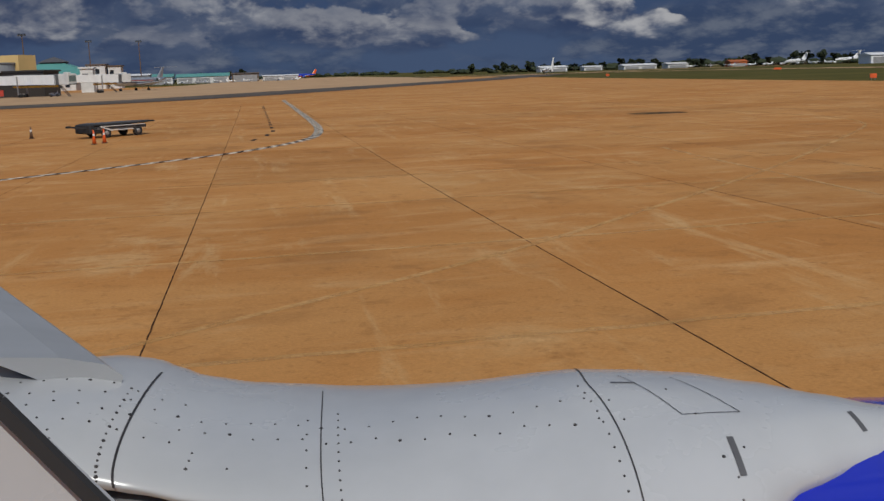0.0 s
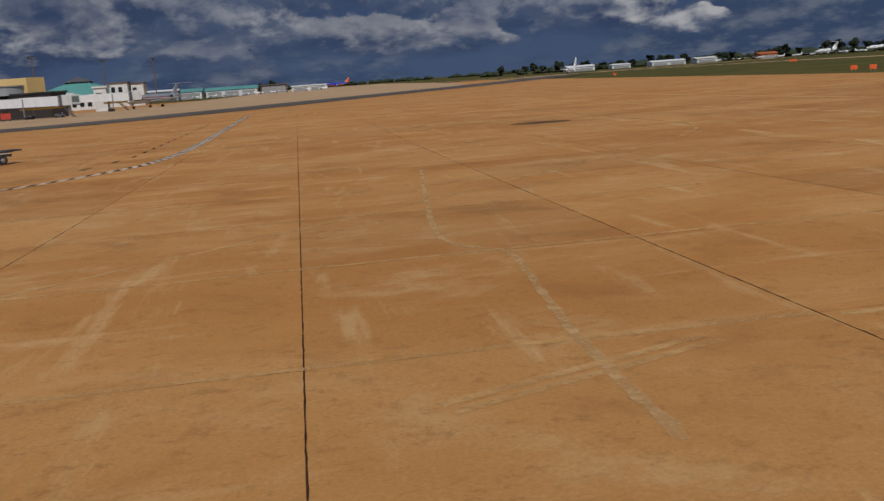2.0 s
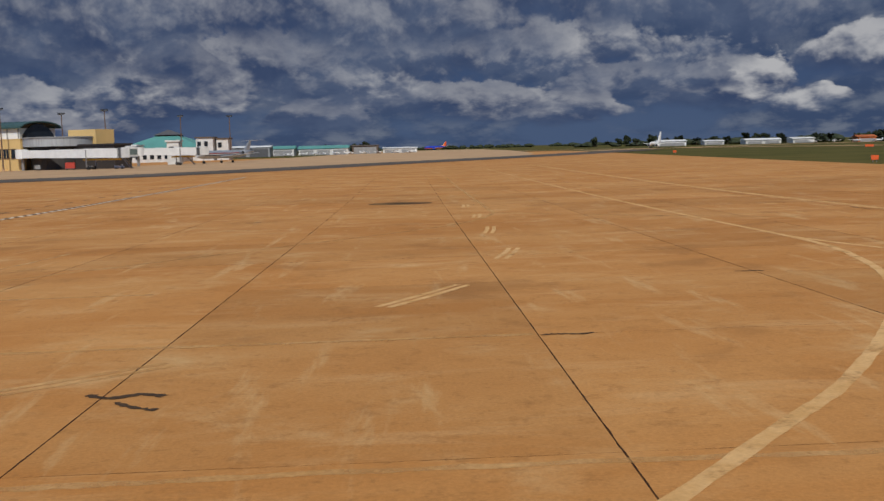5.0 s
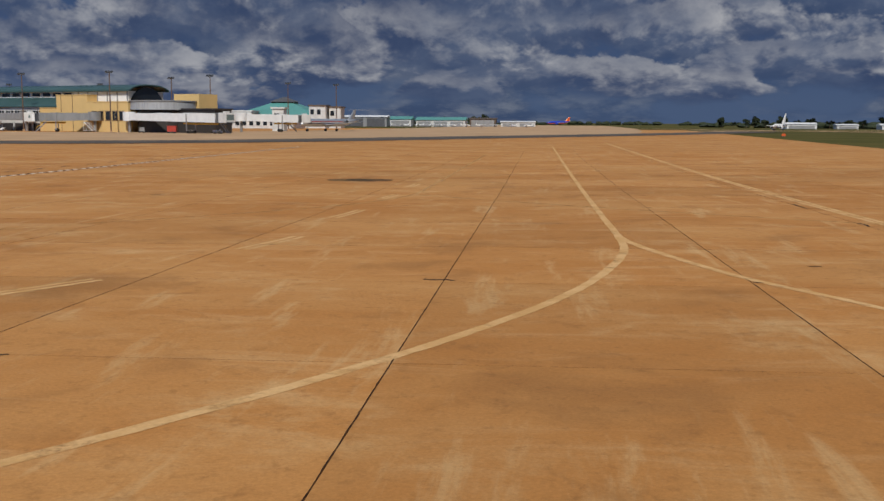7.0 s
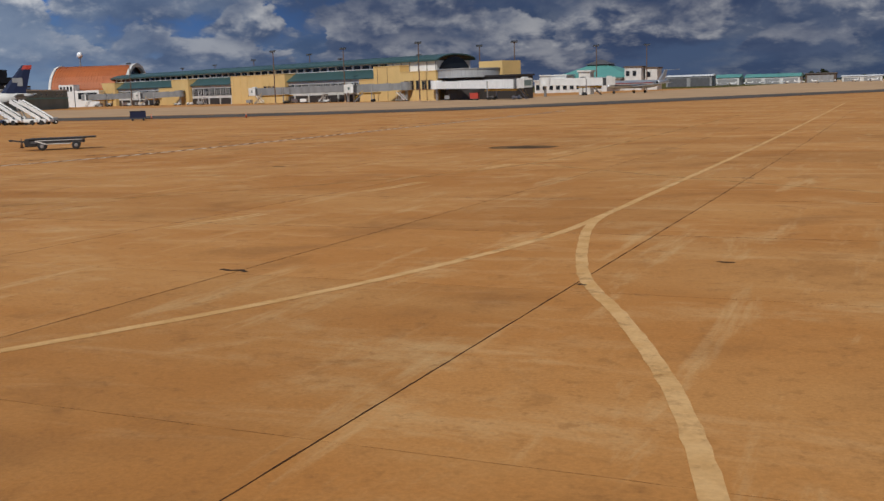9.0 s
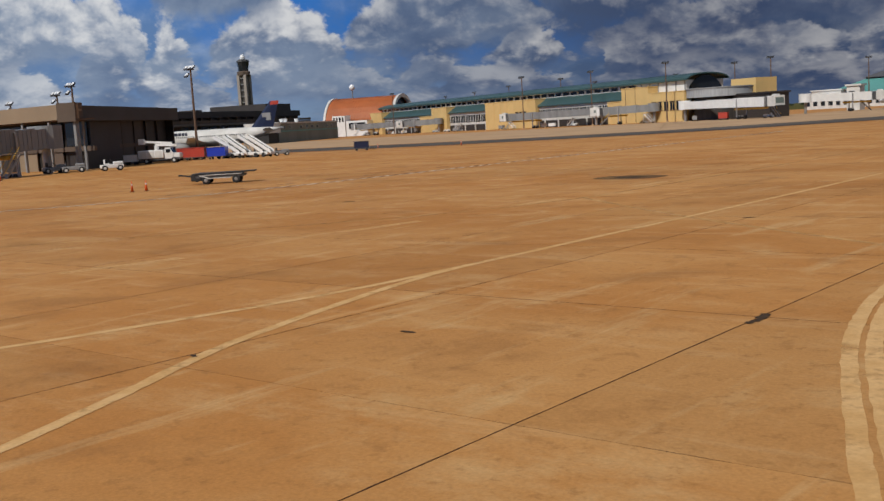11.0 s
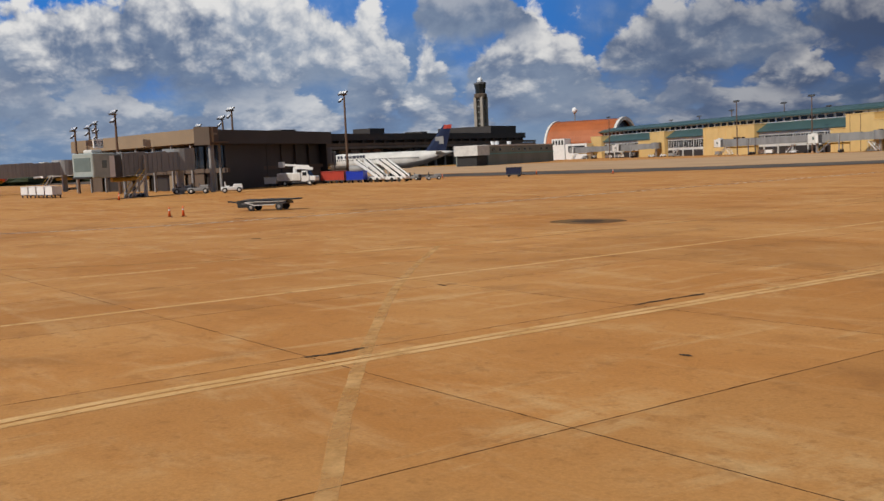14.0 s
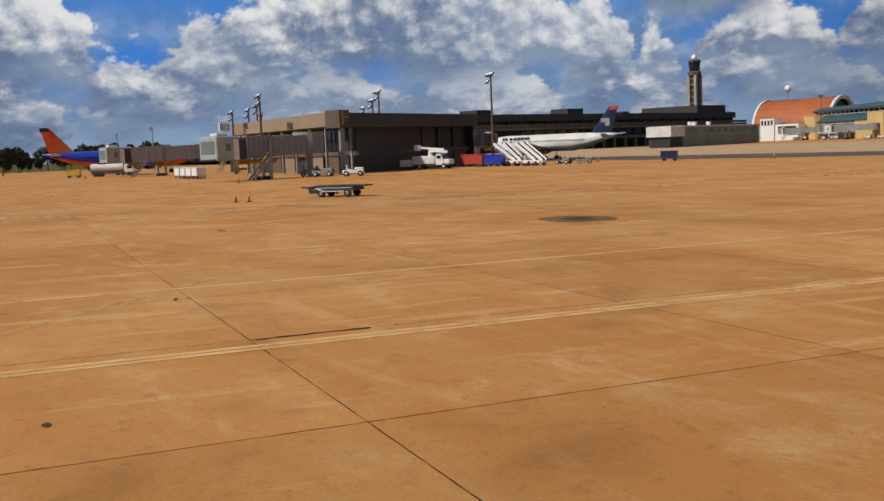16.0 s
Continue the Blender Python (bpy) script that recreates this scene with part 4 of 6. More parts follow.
def tug(at, label, skin):
    """A low airport tractor with seat and steering wheel."""
    t = thing("tow_tractor", label, "tractor", at, "tow tractors")
    body = part("body", Geo().box(-1.5, 1.5, -0.75, 0.75, 0.35, 0.85, 0.06), skin, t)
    part("hood", Geo().box(0.2, 1.45, -0.65, 0.65, 0.85, 1.2, 0.08), skin, t)
    part("grille", Geo().box(1.45, 1.52, -0.5, 0.5, 0.5, 1.05), M_DKGREY, body)
    for y in (-0.35, 0.35):
        part("seat", Geo().box(-0.9, -0.35, y - 0.25, y + 0.25, 0.85, 1.0, 0.04).box(-1.0, -0.86, y - 0.25, y + 0.25, 0.95, 1.55, 0.04), M_BLACK if skin == M_GREY else M_WHITE, t)
    part("steering_wheel", Geo().disc((0.05, 0.35, 1.35), (0.8, 0, 0.6), 0.2, 0.05, 14), M_BLACK, t)
    for x in (-1.0, 1.0):
        for y in (-0.75, 0.75):
            w = part("wheel", Geo().disc((x, y, 0.38), (0, 1, 0), 0.38, 0.28, 16), M_BLACK, t)
            part("rim", Geo().disc((x, y + (0.06 if y > 0 else -0.06), 0.38), (0, 1, 0), 0.2, 0.2, 12), M_OFFWHITE, w)
    return t


tug(place(-91.9, 92.3, 65), "white tow tractor in front of the dark concourse", M_WHITE)
tug(place(-96.1, 89.1, 60), "grey tow tractor beneath the boarding bridge", M_GREY)
tug(place(-99.5, 88.1, 75), "grey tow tractor beneath the boarding bridge", M_GREY)
tug(place(-125.5, 146.1, 30), "grey tow tractor beside the airliner", M_GREY)
tug(place(-121.8, 148.4, 60), "grey tow tractor beside the airliner", M_GREY)


def belt_loader(at, label):
    b = thing("belt_loader", label, "belt loader", at, "belt loaders")
    part("chassis", Geo().box(-2.2, 2.2, -0.85, 0.85, 0.4, 0.9, 0.06), M_WHITE, b)
    boom = part("boom", Geo().loft([[(-2.7, -0.5, 0.5), (-2.7, 0.5, 0.5), (-2.7, 0.5, 0.85), (-2.7, -0.5, 0.85)], [(2.7, -0.5, 3.5), (2.7, 0.5, 3.5), (2.7, 0.5, 3.85), (2.7, -0.5, 3.85)]]), M_WHITE, b)
    part("belt", Geo().add([(-2.6, -0.3, 0.94), (-2.6, 0.3, 0.94), (2.65, 0.3, 3.86), (2.65, -0.3, 3.86)], [(0, 1, 2, 3)]), M_BLACK, boom)
    for y in (-0.4, 0.4):
        part("lift_arm", Geo().beam((0.4, y, 0.8), (1.5, y, 2.7), 0.12, 0.15), M_STEEL, b)
        part("side_guard", Geo().beam((-2.6, y * 1.2, 1.05), (2.6, y * 1.2, 3.95), 0.05, 0.22), M_WHITE, boom)
    part("seat", Geo().box(-1.5, -1.0, -0.85, -0.45, 0.9, 1.5, 0.05), M_BLACK, b)
    for x in (-1.4, 1.4):
        for y in (-0.85, 0.85):
            part("wheel", Geo().disc((x, y, 0.38), (0, 1, 0), 0.38, 0.26, 16), M_BLACK, b)
    return b


for x, y, turn in ((-108.5, 125.1, 196), (-107.0, 125.8, 186), (-104.2, 126.8, 190), (-102.8, 127.3, 190)):
    belt_loader(place(x, y, turn), "white belt loader leaning up beside the airliner")


def bucket_truck(at):
    t = thing("bucket_truck", "white utility truck with a folded boom lift", "truck", at)
    part("chassis", Geo().box(-3.3, 3.2, -0.95, 0.95, 0.55, 0.85), M_DKGREY, t)
    body = part("service_body", Geo().box(-3.4, 0.7, -1.15, 1.15, 0.85, 2.15, 0.06), M_WHITE, t)
    for i in range(3):
        part("locker_door", Geo().box(-3.1 + i * 1.25, -2.0 + i * 1.25, -1.18, -1.14, 1.0, 2.0), M_OFFWHITE, body)
    cab = part("cab", Geo().loft([[(0.9, -1.05, 0.7), (2.2, -1.05, 0.7), (2.2, 1.05, 0.7), (0.9, 1.05, 0.7)], [(0.9, -1.05, 1.6), (2.2, -1.05, 1.6), (2.2, 1.05, 1.6), (0.9, 1.05, 1.6)], [(0.95, -0.92, 2.45), (1.75, -0.92, 2.45), (1.75, 0.92, 2.45), (0.95, 0.92, 2.45)]]), M_WHITE, t)
    part("side_window", Geo().box(1.1, 1.8, -1.08, -0.97, 1.65, 2.2).box(1.1, 1.8, 0.97, 1.08, 1.65, 2.2), M_GLASS, cab)
    part("windscreen", Geo().add([(2.22, -0.95, 1.65), (2.22, 0.95, 1.65), (1.82, 0.85, 2.38), (1.82, -0.85, 2.38)], [(0, 1, 2, 3)]), M_GLASS, cab)
    part("bonnet", Geo().box(2.2, 3.3, -0.95, 0.95, 0.75, 1.55, 0.1), M_WHITE, t)
    part("turret", Geo().rod((-0.6, 0, 2.15), (-0.6, 0, 2.8), 0.35, None, 12), M_WHITE, t)
    boom = part("boom", Geo().beam((-0.8, 0, 3.0), (2.6, 0, 2.75), 0.35, 0.4).beam((-2.6, 0.1, 3.55), (1.9, 0.1, 3.15), 0.3, 0.32), M_WHITE, t)
    part("bucket", Geo().box(-3.4, -2.5, -0.4, 0.5, 3.1, 4.0, 0.06), M_WHITE, boom)
    for x in (-2.1, 2.3):
        for y in (-0.95, 0.95):
            w = part("wheel", Geo().disc((x, y, 0.45), (0, 1, 0), 0.45, 0.3, 18), M_BLACK, t)
            part("rim", Geo().disc((x, y + (0.06 if y > 0 else -0.06), 0.45), (0, 1, 0), 0.24, 0.22, 14), M_OFFWHITE, w)
    return t


bucket_truck(place(-108.8, 111.8, 40))
cart(place(-112.2, 108.6, 40), "white box trailer behind the utility truck", M_WHITE, "lone carts", w=1.6, l=2.2, h=1.0)


def tank_truck(at):
    t = thing("fuel_truck", "white fuel tank truck beside the blue aircraft", "truck", at)
    part("tank", Geo().loft([[(x, 1.15 * math.cos(a), 1.95 + 0.95 * math.sin(a)) for a in [2 * math.pi * i / 18 for i in range(18)]] for x in (-5.0, 2.2)]), M_OFFWHITE, t)
    part("chassis", Geo().box(-5.0, 4.6, -0.9, 0.9, 0.55, 1.0), M_DKGREY, t)
    cab = part("cab", Geo().box(2.5, 4.6, -1.1, 1.1, 0.8, 2.6, 0.1), M_WHITE, t)
    part("windscreen", Geo().box(4.6, 4.63, -0.95, 0.95, 1.6, 2.4), M_GLASS, cab)
    part("side_window", Geo().box(3.2, 4.2, -1.13, -1.1, 1.6, 2.35).box(3.2, 4.2, 1.1, 1.13, 1.6, 2.35), M_GLASS, cab)
    for x in (-4.0, -2.9, 3.5):
        for y in (-0.95, 0.95):
            part("wheel", Geo().disc((x, y, 0.5), (0, 1, 0), 0.5, 0.32, 16), M_BLACK, t)
    return t


tank_truck(place(-194, 69.5, 70))
cart(place(-196, 61.0, 70), "yellow service cart near the aircraft tail", M_YELLOW_PAINT, "lone carts")

# ---- buildings ----
def building(name, label, category="building", group=""):
    return thing(name, label, category, pose(0, 0, 0), group)


def face(p, q, z=FAR):
    """A frame on a wall: x runs from p to q, y points outwards to the right of that way, z up."""
    d = Vector((q[0] - p[0], q[1] - p[1], 0)).normalized()
    out = Vector((d.y, -d.x, 0))
    return Matrix(((d.x, out.x, 0, p[0]), (d.y, out.y, 0, p[1]), (0, 0, 1, z), (0, 0, 0, 1)))


def span(p, q):
    return math.hypot(q[0] - p[0], q[1] - p[1])


def wall_box(f, x0, x1, y0, y1, z0, z1, cut=0.0):
    return Geo().box(x0, x1, y0, y1, z0, z1, cut).moved(f)


# the dark concourse with its beige fascia
CORNER, LEFT, RIGHT = (-103.2, 94.3), (-157.0, 88.9), (-127.4, 129.0)
hall_b = building("concourse_building", "brown concourse with beige fascia and dark recessed glazing")
part("core", Geo().prism([(-107.0, 97.2), (-129.6, 127.6), (-190, 128), (-157.2, 92.2)], FAR, 9.2), M_BROWN_DK, hall_b)
roof = part("roof", Geo().prism([(-104.0, 95.0), (-127.6, 128.4), (-192, 130), (-157.2, 89.8)], 9.2, 9.42), M_BROWN, hall_b)
fl = face(LEFT, CORNER)
nl = span(LEFT, CORNER)
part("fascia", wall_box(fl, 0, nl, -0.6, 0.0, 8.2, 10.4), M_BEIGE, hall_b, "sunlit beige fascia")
part("soffit", wall_box(fl, 0, nl, -3.2, -0.6, 8.05, 8.25), M_BROWN, hall_b)
for i in range(9):
    x = 0.6 + i * (nl - 1.2) / 8
    part("column", wall_box(fl, x - 0.2, x + 0.2, -0.75, -0.35, 0, 8.1, 0.04), M_GREY, hall_b)
    if i < 8:
        w = (nl - 1.2) / 8
        pane = part("window", wall_box(fl, x + 0.5, x + w - 0.5, -3.0, -2.85, 4.3, 7.7), M_GLASS, hall_b)
        part("mullion", wall_box(fl, x + w / 2 - 0.06, x + w / 2 + 0.06, -2.85, -2.75, 4.3, 7.7), M_BROWN_DK, pane)
        if i % 3 != 1:
            part("ground_panel", wall_box(fl, x + 0.6, x + w - 0.6, -3.0, -2.8, 0.0, 3.4), M_BEIGE if i % 2 else M_BROWN, hall_b)
part("floor_band", wall_box(fl, 0, nl, -3.1, -2.6, 3.5, 4.2), M_BROWN, hall_b)
fr = face(CORNER, RIGHT)
nr = span(CORNER, RIGHT)
part("corner_pier", wall_box(fr, -0.35, 2.2, -2.6, 0.12, 7.8, 10.5), M_BROWN, hall_b)
part("corner_column", wall_box(fr, 0.15, 0.55, -0.6, -0.2, 0, 7.9, 0.04), M_GREY, hall_b)
part("corner_column", wall_box(fr, 2.9, 3.25, -0.6, -0.25, 0, 7.9, 0.04), M_GREY, hall_b)
# shade of this face is painted in: near-black brown against the beige sunlit side
part("fascia", wall_box(fr, 2.2, nr, -0.6, 0.0, 7.9, 10.1), M_BROWN_DK, hall_b, "fascia with shade put into its dark brown")
part("name_bar", wall_box(fr, 0.2, 1.8, 0.12, 0.16, 9.3, 9.6), M_BEIGE, hall_b)
for i in range(7):
    x = 4.5 + i * (nr - 5.0) / 7
    w = (nr - 5.0) / 7
    # panes painted dark and matte to hold this face's shade, without sky reflections
    part("window", wall_box(fr, x + 0.3, x + w - 0.3, -2.4, -2.25, 4.2, 7.8), M_SHADE_PANE, hall_b)
    part("pier", wall_box(fr, x - 0.2, x + 0.2, -2.5, -1.9, 0, 7.9), M_BROWN_DK, hall_b)
    if i in (0, 2, 3, 5, 6):
        part("ground_panel", wall_box(fr, x + 0.3, x + w - 0.3, -2.45, -2.2, 0.0, 3.6), M_BROWN, hall_b)
    else:
        part("doorway", wall_box(fr, x + 0.3, x + w - 0.3, -2.48, -2.38, 0.0, 3.6), M_BLACK, hall_b)
part("floor_band", wall_box(fr, 4.0, nr, -2.5, -1.9, 3.6, 4.2), M_BROWN, hall_b)
part("end_wall", Geo().box(-0.4, 0, -34, -1.0, 0, 10.1).moved(face(RIGHT, (RIGHT[0] - 28, RIGHT[1] + 40))), M_BROWN_DK, hall_b)

# the long dark terminal behind, with its balcony lines
term = building("terminal_building", "long dark terminal with balcony bands and roof boxes")
ta, tb = (-243, 178), (-302, 332)
ft, nt = Matrix.Translation((-420.8, 259.0, -3.4)) @ Matrix.Scale(1.62, 4) @ face((0, 0), (tb[0] - ta[0], tb[1] - ta[1]), 0.0), span(ta, tb)
part("main_wall", wall_box(ft, 0, nt, -30, 0, 0, 11.6), M_BROWN_DK, term)
part("upper_band", wall_box(ft, 0, nt, -29, 1.5, 11.6, 13.9), M_BROWN_DK, term)
part("upper_storey", wall_box(ft, 139, nt - 4, -28, -1, 13.9, 17.0), M_BROWN_DK, term)
part("balcony_slab", wall_box(ft, -4, nt + 3, 0.0, 5.0, 8.6, 9.4), M_SLAB, term)
part("balcony_rail", wall_box(ft, -4, nt + 3, 4.8, 5.0, 9.6, 10.5), M_BROWN, term)
part("lower_slab", wall_box(ft, -4, nt + 10, 0.0, 7.0, 4.9, 5.7), M_SLAB, term)
for i in range(26):
    x = 2 + i * (nt - 4) / 25
    part("fin", wall_box(ft, x - 0.3, x + 0.3, 0, 1.2, 9.6, 11.6), M_BROWN, term)
    part("column", wall_box(ft, x - 0.35, x + 0.35, 5.2, 5.9, 0, 4.9), M_GREY, term)
    if i < 25:
        part("window", wall_box(ft, x + 0.9, x + 5.2, 0.02, 0.10, 5.9, 8.3), M_GLASS, term)
for x, w, h in ((18, 7, 2.0), (66, 9, 2.4), (100, 4, 1.2)):
    part("roof_box", wall_box(ft, x, x + w, -18, -10, 13.9, 13.9 + h), M_BROWN_DK, term)

# the low grey-green connector
conn = building("connector_building", "low grey connector building with a green stripe")
ca, cb = (-319.7, 319.4), (-363.8, 399.3)
fc, nc = face(ca, cb), span(ca, cb)
part("body", wall_box(fc, 0, nc, -16, 0, 0, 8.7), M_GREYGREEN, conn)
part("parapet", wall_box(fc, -0.3, nc + 0.3, -16.3, 0.3, 8.7, 9.3), M_OFFWHITE, conn)
part("stripe", wall_box(fc, 0, nc + 0.2, 0.0, 0.35, 4.9, 5.5), M_TEAL_LT, conn, "pale green stripe")
part("lower_wall", wall_box(fc, 0, nc, 0.0, 0.2, 0.0, 4.9), M_GREYGREEN, conn)
part("white_block", wall_box(fc, -15, -1, -10, 1.5, 4.6, 9.0), M_OFFWHITE, conn)
part("undercroft", wall_box(fc, -14, -2, -9, 0.5, 0, 4.6), M_BLACK, conn)
for i in range(10):
    x = 6 + i * 8.2
    if i not in (2, 7):
        part("window", wall_box(fc, x, x + 2.6, 0.02, 0.12, 6.4, 7.5), M_GLASS, conn)
for x in (19, 24, 40):
    part("roof_fan", Geo().rod((x, -5, 9.3), (x, -5, 11.0), 0.9, 1.2, 10).moved(fc), M_LAMP, conn)

# control tower
tower = thing("control_tower", "tall grey control tower with a dark glazed cab", "control tower", pose(-802, 696, -3.0, 0, 0, 20) @ Matrix.Diagonal((0.93, 0.93, 1.54, 1)))
for x, y in ((-4.2, -4.2), (4.2, -4.2), (4.2, 4.2), (-4.2, 4.2)):
    part("shaft_leg", Geo().box(x - 1.7, x + 1.7, y - 1.7, y + 1.7, 0, 44.5, 0.1), M_CONC_LT, tower)
part("core", Geo().box(-3.2, 3.2, -3.2, 3.2, 0, 46), M_BROWN_DK, tower)
for i in range(6):
    part("tie_beam", Geo().box(-4.6, 4.6, -4.6, -3.4, 22 + i * 4, 22.6 + i * 4).box(3.4, 4.6, -4.6, 4.6, 22 + i * 4, 22.6 + i * 4), M_GREY, tower)
part("collar", Geo().loft([[(r * math.cos(math.pi / 4 * (i + 0.5)), r * math.sin(math.pi / 4 * (i + 0.5)), z) for i in range(8)] for r, z in ((6.2, 43.5), (7.4, 44.5), (7.4, 46.5), (6.0, 47.0))]), M_BROWN, tower)
part("cab_glass", Geo().loft([[(r * math.cos(math.pi / 4 * (i + 0.5)), r * math.sin(math.pi / 4 * (i + 0.5)), z) for i in range(8)] for r, z in ((5.6, 47.0), (6.0, 50.0), (6.9, 53.2))]), M_GLASS, tower)
part("cab_roof", Geo().loft([[(r * math.cos(math.pi / 4 * (i + 0.5)), r * math.sin(math.pi / 4 * (i + 0.5)), z) for i in range(8)] for r, z in ((7.2, 53.2), (7.0, 54.2), (3.6, 55.0))]), M_DKGREY, tower)
part("radome", Geo().loft([[(r * math.cos(2 * math.pi * i / 12), r * math.sin(2 * math.pi * i / 12), z) for i in range(12)] for r, z in ((2.9, 55.0), (3.0, 56.2), (2.2, 57.6), (0.4, 58.2))]), M_LAMP, tower)
part("aerial", Geo().rod((1.5, 1, 58), (1.5, 1, 61), 0.12), M_STEEL, tower)

# orange vaulted hall
def vault(f, x0, x1, y_mid, half, z0, rise, thick=0.5, n=14, start=0.0):
    """A barrel roof along x of the frame."""
    rings = []
    for x in (x0, x1):
        outer = [(x, y_mid + half * math.cos(a), z0 + rise * math.sin(a)) for a in [math.pi * i / n for i in range(n + 1)]]
        inner = [(x, y_mid + (half - thick) * math.cos(a), z0 + (rise - thick) * math.sin(a)) for a in [math.pi * i / n for i in reversed(range(n + 1))]]
        rings.append(outer + inner)
    return Geo().loft(rings).moved(f)


oh = building("vaulted_hall", "large hall under a rust orange barrel roof")
fo = Matrix.Translation((-411, 474, FAR)) @ Matrix.Rotation(radians(13), 4, "Z") @ Matrix.Diagonal((1.20, 1.20, 1.20, 1)) @ Matrix.Translation((320, -360, -FAR)) @ face((-338, 357), (-302, 362))
no = span((-338, 357), (-302, 362))
part("barrel_roof", vault(fo, 0, no, 0, 15, 5.5, 14.0), M_ORANGE_ROOF, oh, "rust orange ribbed roof")
ribs = Geo()
for i in range(24):
    x = 1 + i * (no - 2) / 23
    g = vault(fo, x, x + 0.25, 0, 15.12, 5.5, 14.12, 0.2)
    ribs.add(g.v, g.f)
part("standing_seams", ribs, M_ORANGE_ROOF, oh)
part("rim", vault(fo, no, no + 1.4, 0, 15.7, 5.5, 14.7, 1.6), M_OFFWHITE, oh, "white roof rim")
part("rim", vault(fo, -1.2, 0, 0, 15.5, 5.5, 14.5, 1.2), M_OFFWHITE, oh, "white roof rim")
part("inner_arch", vault(fo, no + 1.4, no + 5.0, -3, 10.5, 5.5, 9.8, 1.2), M_OFFWHITE, oh)
part("gable_glass", Geo().loft([[(x, 14.4 * math.cos(a), 5.5 + 13.4 * math.sin(a)) for a in [math.pi * i / 14 for i in range(15)]] for x in (no - 1.2, no - 0.9)]).moved(fo), M_GLASS, oh)
part("side_wall", wall_box(fo, 0, no, 14.0, 15.2, 0, 6.6), M_GREY, oh)
annex = building("annex_building", "white block annex with windows beside the orange hall")
part("block", wall_box(fo, 8, 15, 17, 24, 0, 10.4), M_WHITE, annex)
part("block", wall_box(fo, 15.5, 27, 17, 24, 0, 7.6), M_WHITE, annex)
for i in range(4):
    part("window", wall_box(fo, 8.6 + i * 1.6, 9.5 + i * 1.6, 24.0, 24.1, 7.4, 9.6), M_GLASS, annex)
part("window", wall_box(fo, 17, 26, 24.0, 24.1, 3.6, 6.6), M_GLASS, annex)
dish = thing("radar_mast", "white radar dome on a thin mast", "mast", pose(-427, 476, FAR) @ Matrix.Scale(1.22, 4))
part("pole", Geo().rod((0, 0, 0), (0, 0, 24), 0.35, 0.25), M_STEEL, dish)
part("dome", Geo().loft([[(r * math.cos(2 * math.pi * i / 14), r * math.sin(2 * math.pi * i / 14), z) for i in range(14)] for r, z in ((0.6, 23.3), (1.35, 24.2), (1.5, 25.0), (1.1, 26.0), (0.3, 26.5))]), M_LAMP, dish, smooth=True)

# the yellow concourse: a long hall under a teal vault, yellow stair blocks in front
O = (-137.9, 354.8)
E_END = (-400.4, 461.6)
fy = face(E_END, O)
ny = span(E_END, O)
def sx(s):
    return ny - s
hall = building("concourse_hall", "long pale concourse with a teal barrel roof and clerestory")
half = 9.0
HALL_END = 288
part("upper_wall", wall_box(fy, sx(HALL_END), sx(5.5), -24, -6, 0, 15.0), M_OFFWHITE, hall)
part("barrel_roof", vault(fy, sx(HALL_END + 1), sx(3.5), -15, half + 1.4, 15.0, 2.6, 0.45, 12), M_TEAL, hall, "dark teal metal roof")
part("eave", wall_box(fy, sx(HALL_END + 1), sx(3.5), -5.0, -4.2, 14.9, 15.6), M_TEAL, hall)
seams = Geo()
for i in range(98):
    x = sx(HALL_END - 1) + i * 3.0
    if x < sx(4):
        g = vault(fy, x, x + 0.14, -15, half + 1.46, 15.0, 2.67, 0.12, 8)
        seams.add(g.v, g.f)
part("roof_seams", seams, M_TEAL, hall, kind="stuff")
part("front_wall", wall_box(fy, sx(HALL_END), sx(0), -6.0, -2.0, 0, 9.1), M_OFFWHITE, hall)
part("lower_roof", Geo().loft([[(x, -6.0, 12.5), (x, -6.0, 12.8), (x, -1.0, 9.5), (x, -1.0, 9.15)] for x in (sx(HALL_END), sx(36))]).moved(fy), M_TEAL, hall, "dark teal lean-to roof")
for i in range(46):
    x = sx(284) + i * 5.7
    pane = part("clerestory_window", wall_box(fy, x, x + 4.3, -6.0, -5.85, 13.2, 14.6), M_GLASS, hall)
    for z0, z1 in ((12.95, 13.18), (14.62, 14.78)):
        part("frame", wall_box(fy, x - 0.3, x + 4.6, -6.0, -5.9, z0, z1), M_WHITE, pane)
    for x0 in (x - 0.3, x + 4.3):
        part("frame", wall_box(fy, x0, x0 + 0.3, -6.0, -5.9, 13.18, 14.62), M_WHITE, pane)
for i in range(46):
    x = sx(280) + i * 5.2
    pane = part("window", wall_box(fy, x, x + 4.3, -2.0, -1.85, 4.2, 7.8), M_GLASS, hall)
    for u in (1.35, 2.8):
        part("mullion", wall_box(fy, x + u, x + u + 0.16, -1.85, -1.78, 4.2, 7.8), M_WHITE, pane)
    if i % 2 == 0:
        part("column", wall_box(fy, x - 0.65, x - 0.2, -1.9, -1.4, 0, 3.4), M_OFFWHITE, hall)
part("undercroft", wall_box(fy, sx(280), sx(40), -2.0, -1.95, 0.0, 3.0), M_BROWN_DK, hall)
part("gable_glass", Geo().loft([[(x, -15 + half * math.cos(a), 8.0 + 8.6 * math.sin(a)) for a in [math.pi * i / 12 for i in range(13)]] for x in (sx(5.6), sx(5.0))]).moved(fy), M_GLASS, hall, "arched dark end window")
part("end_panel", wall_box(fy, sx(33), sx(5.4), -6.0, -5.7, 6.5, 14.8), M_WHITE, hall)
for i in range(6):
    part("panel_post", wall_box(fy, sx(31 - i * 5.0), sx(30.6 - i * 5.0), -5.7, -5.5, 6.5, 14.8), M_GREY, hall)

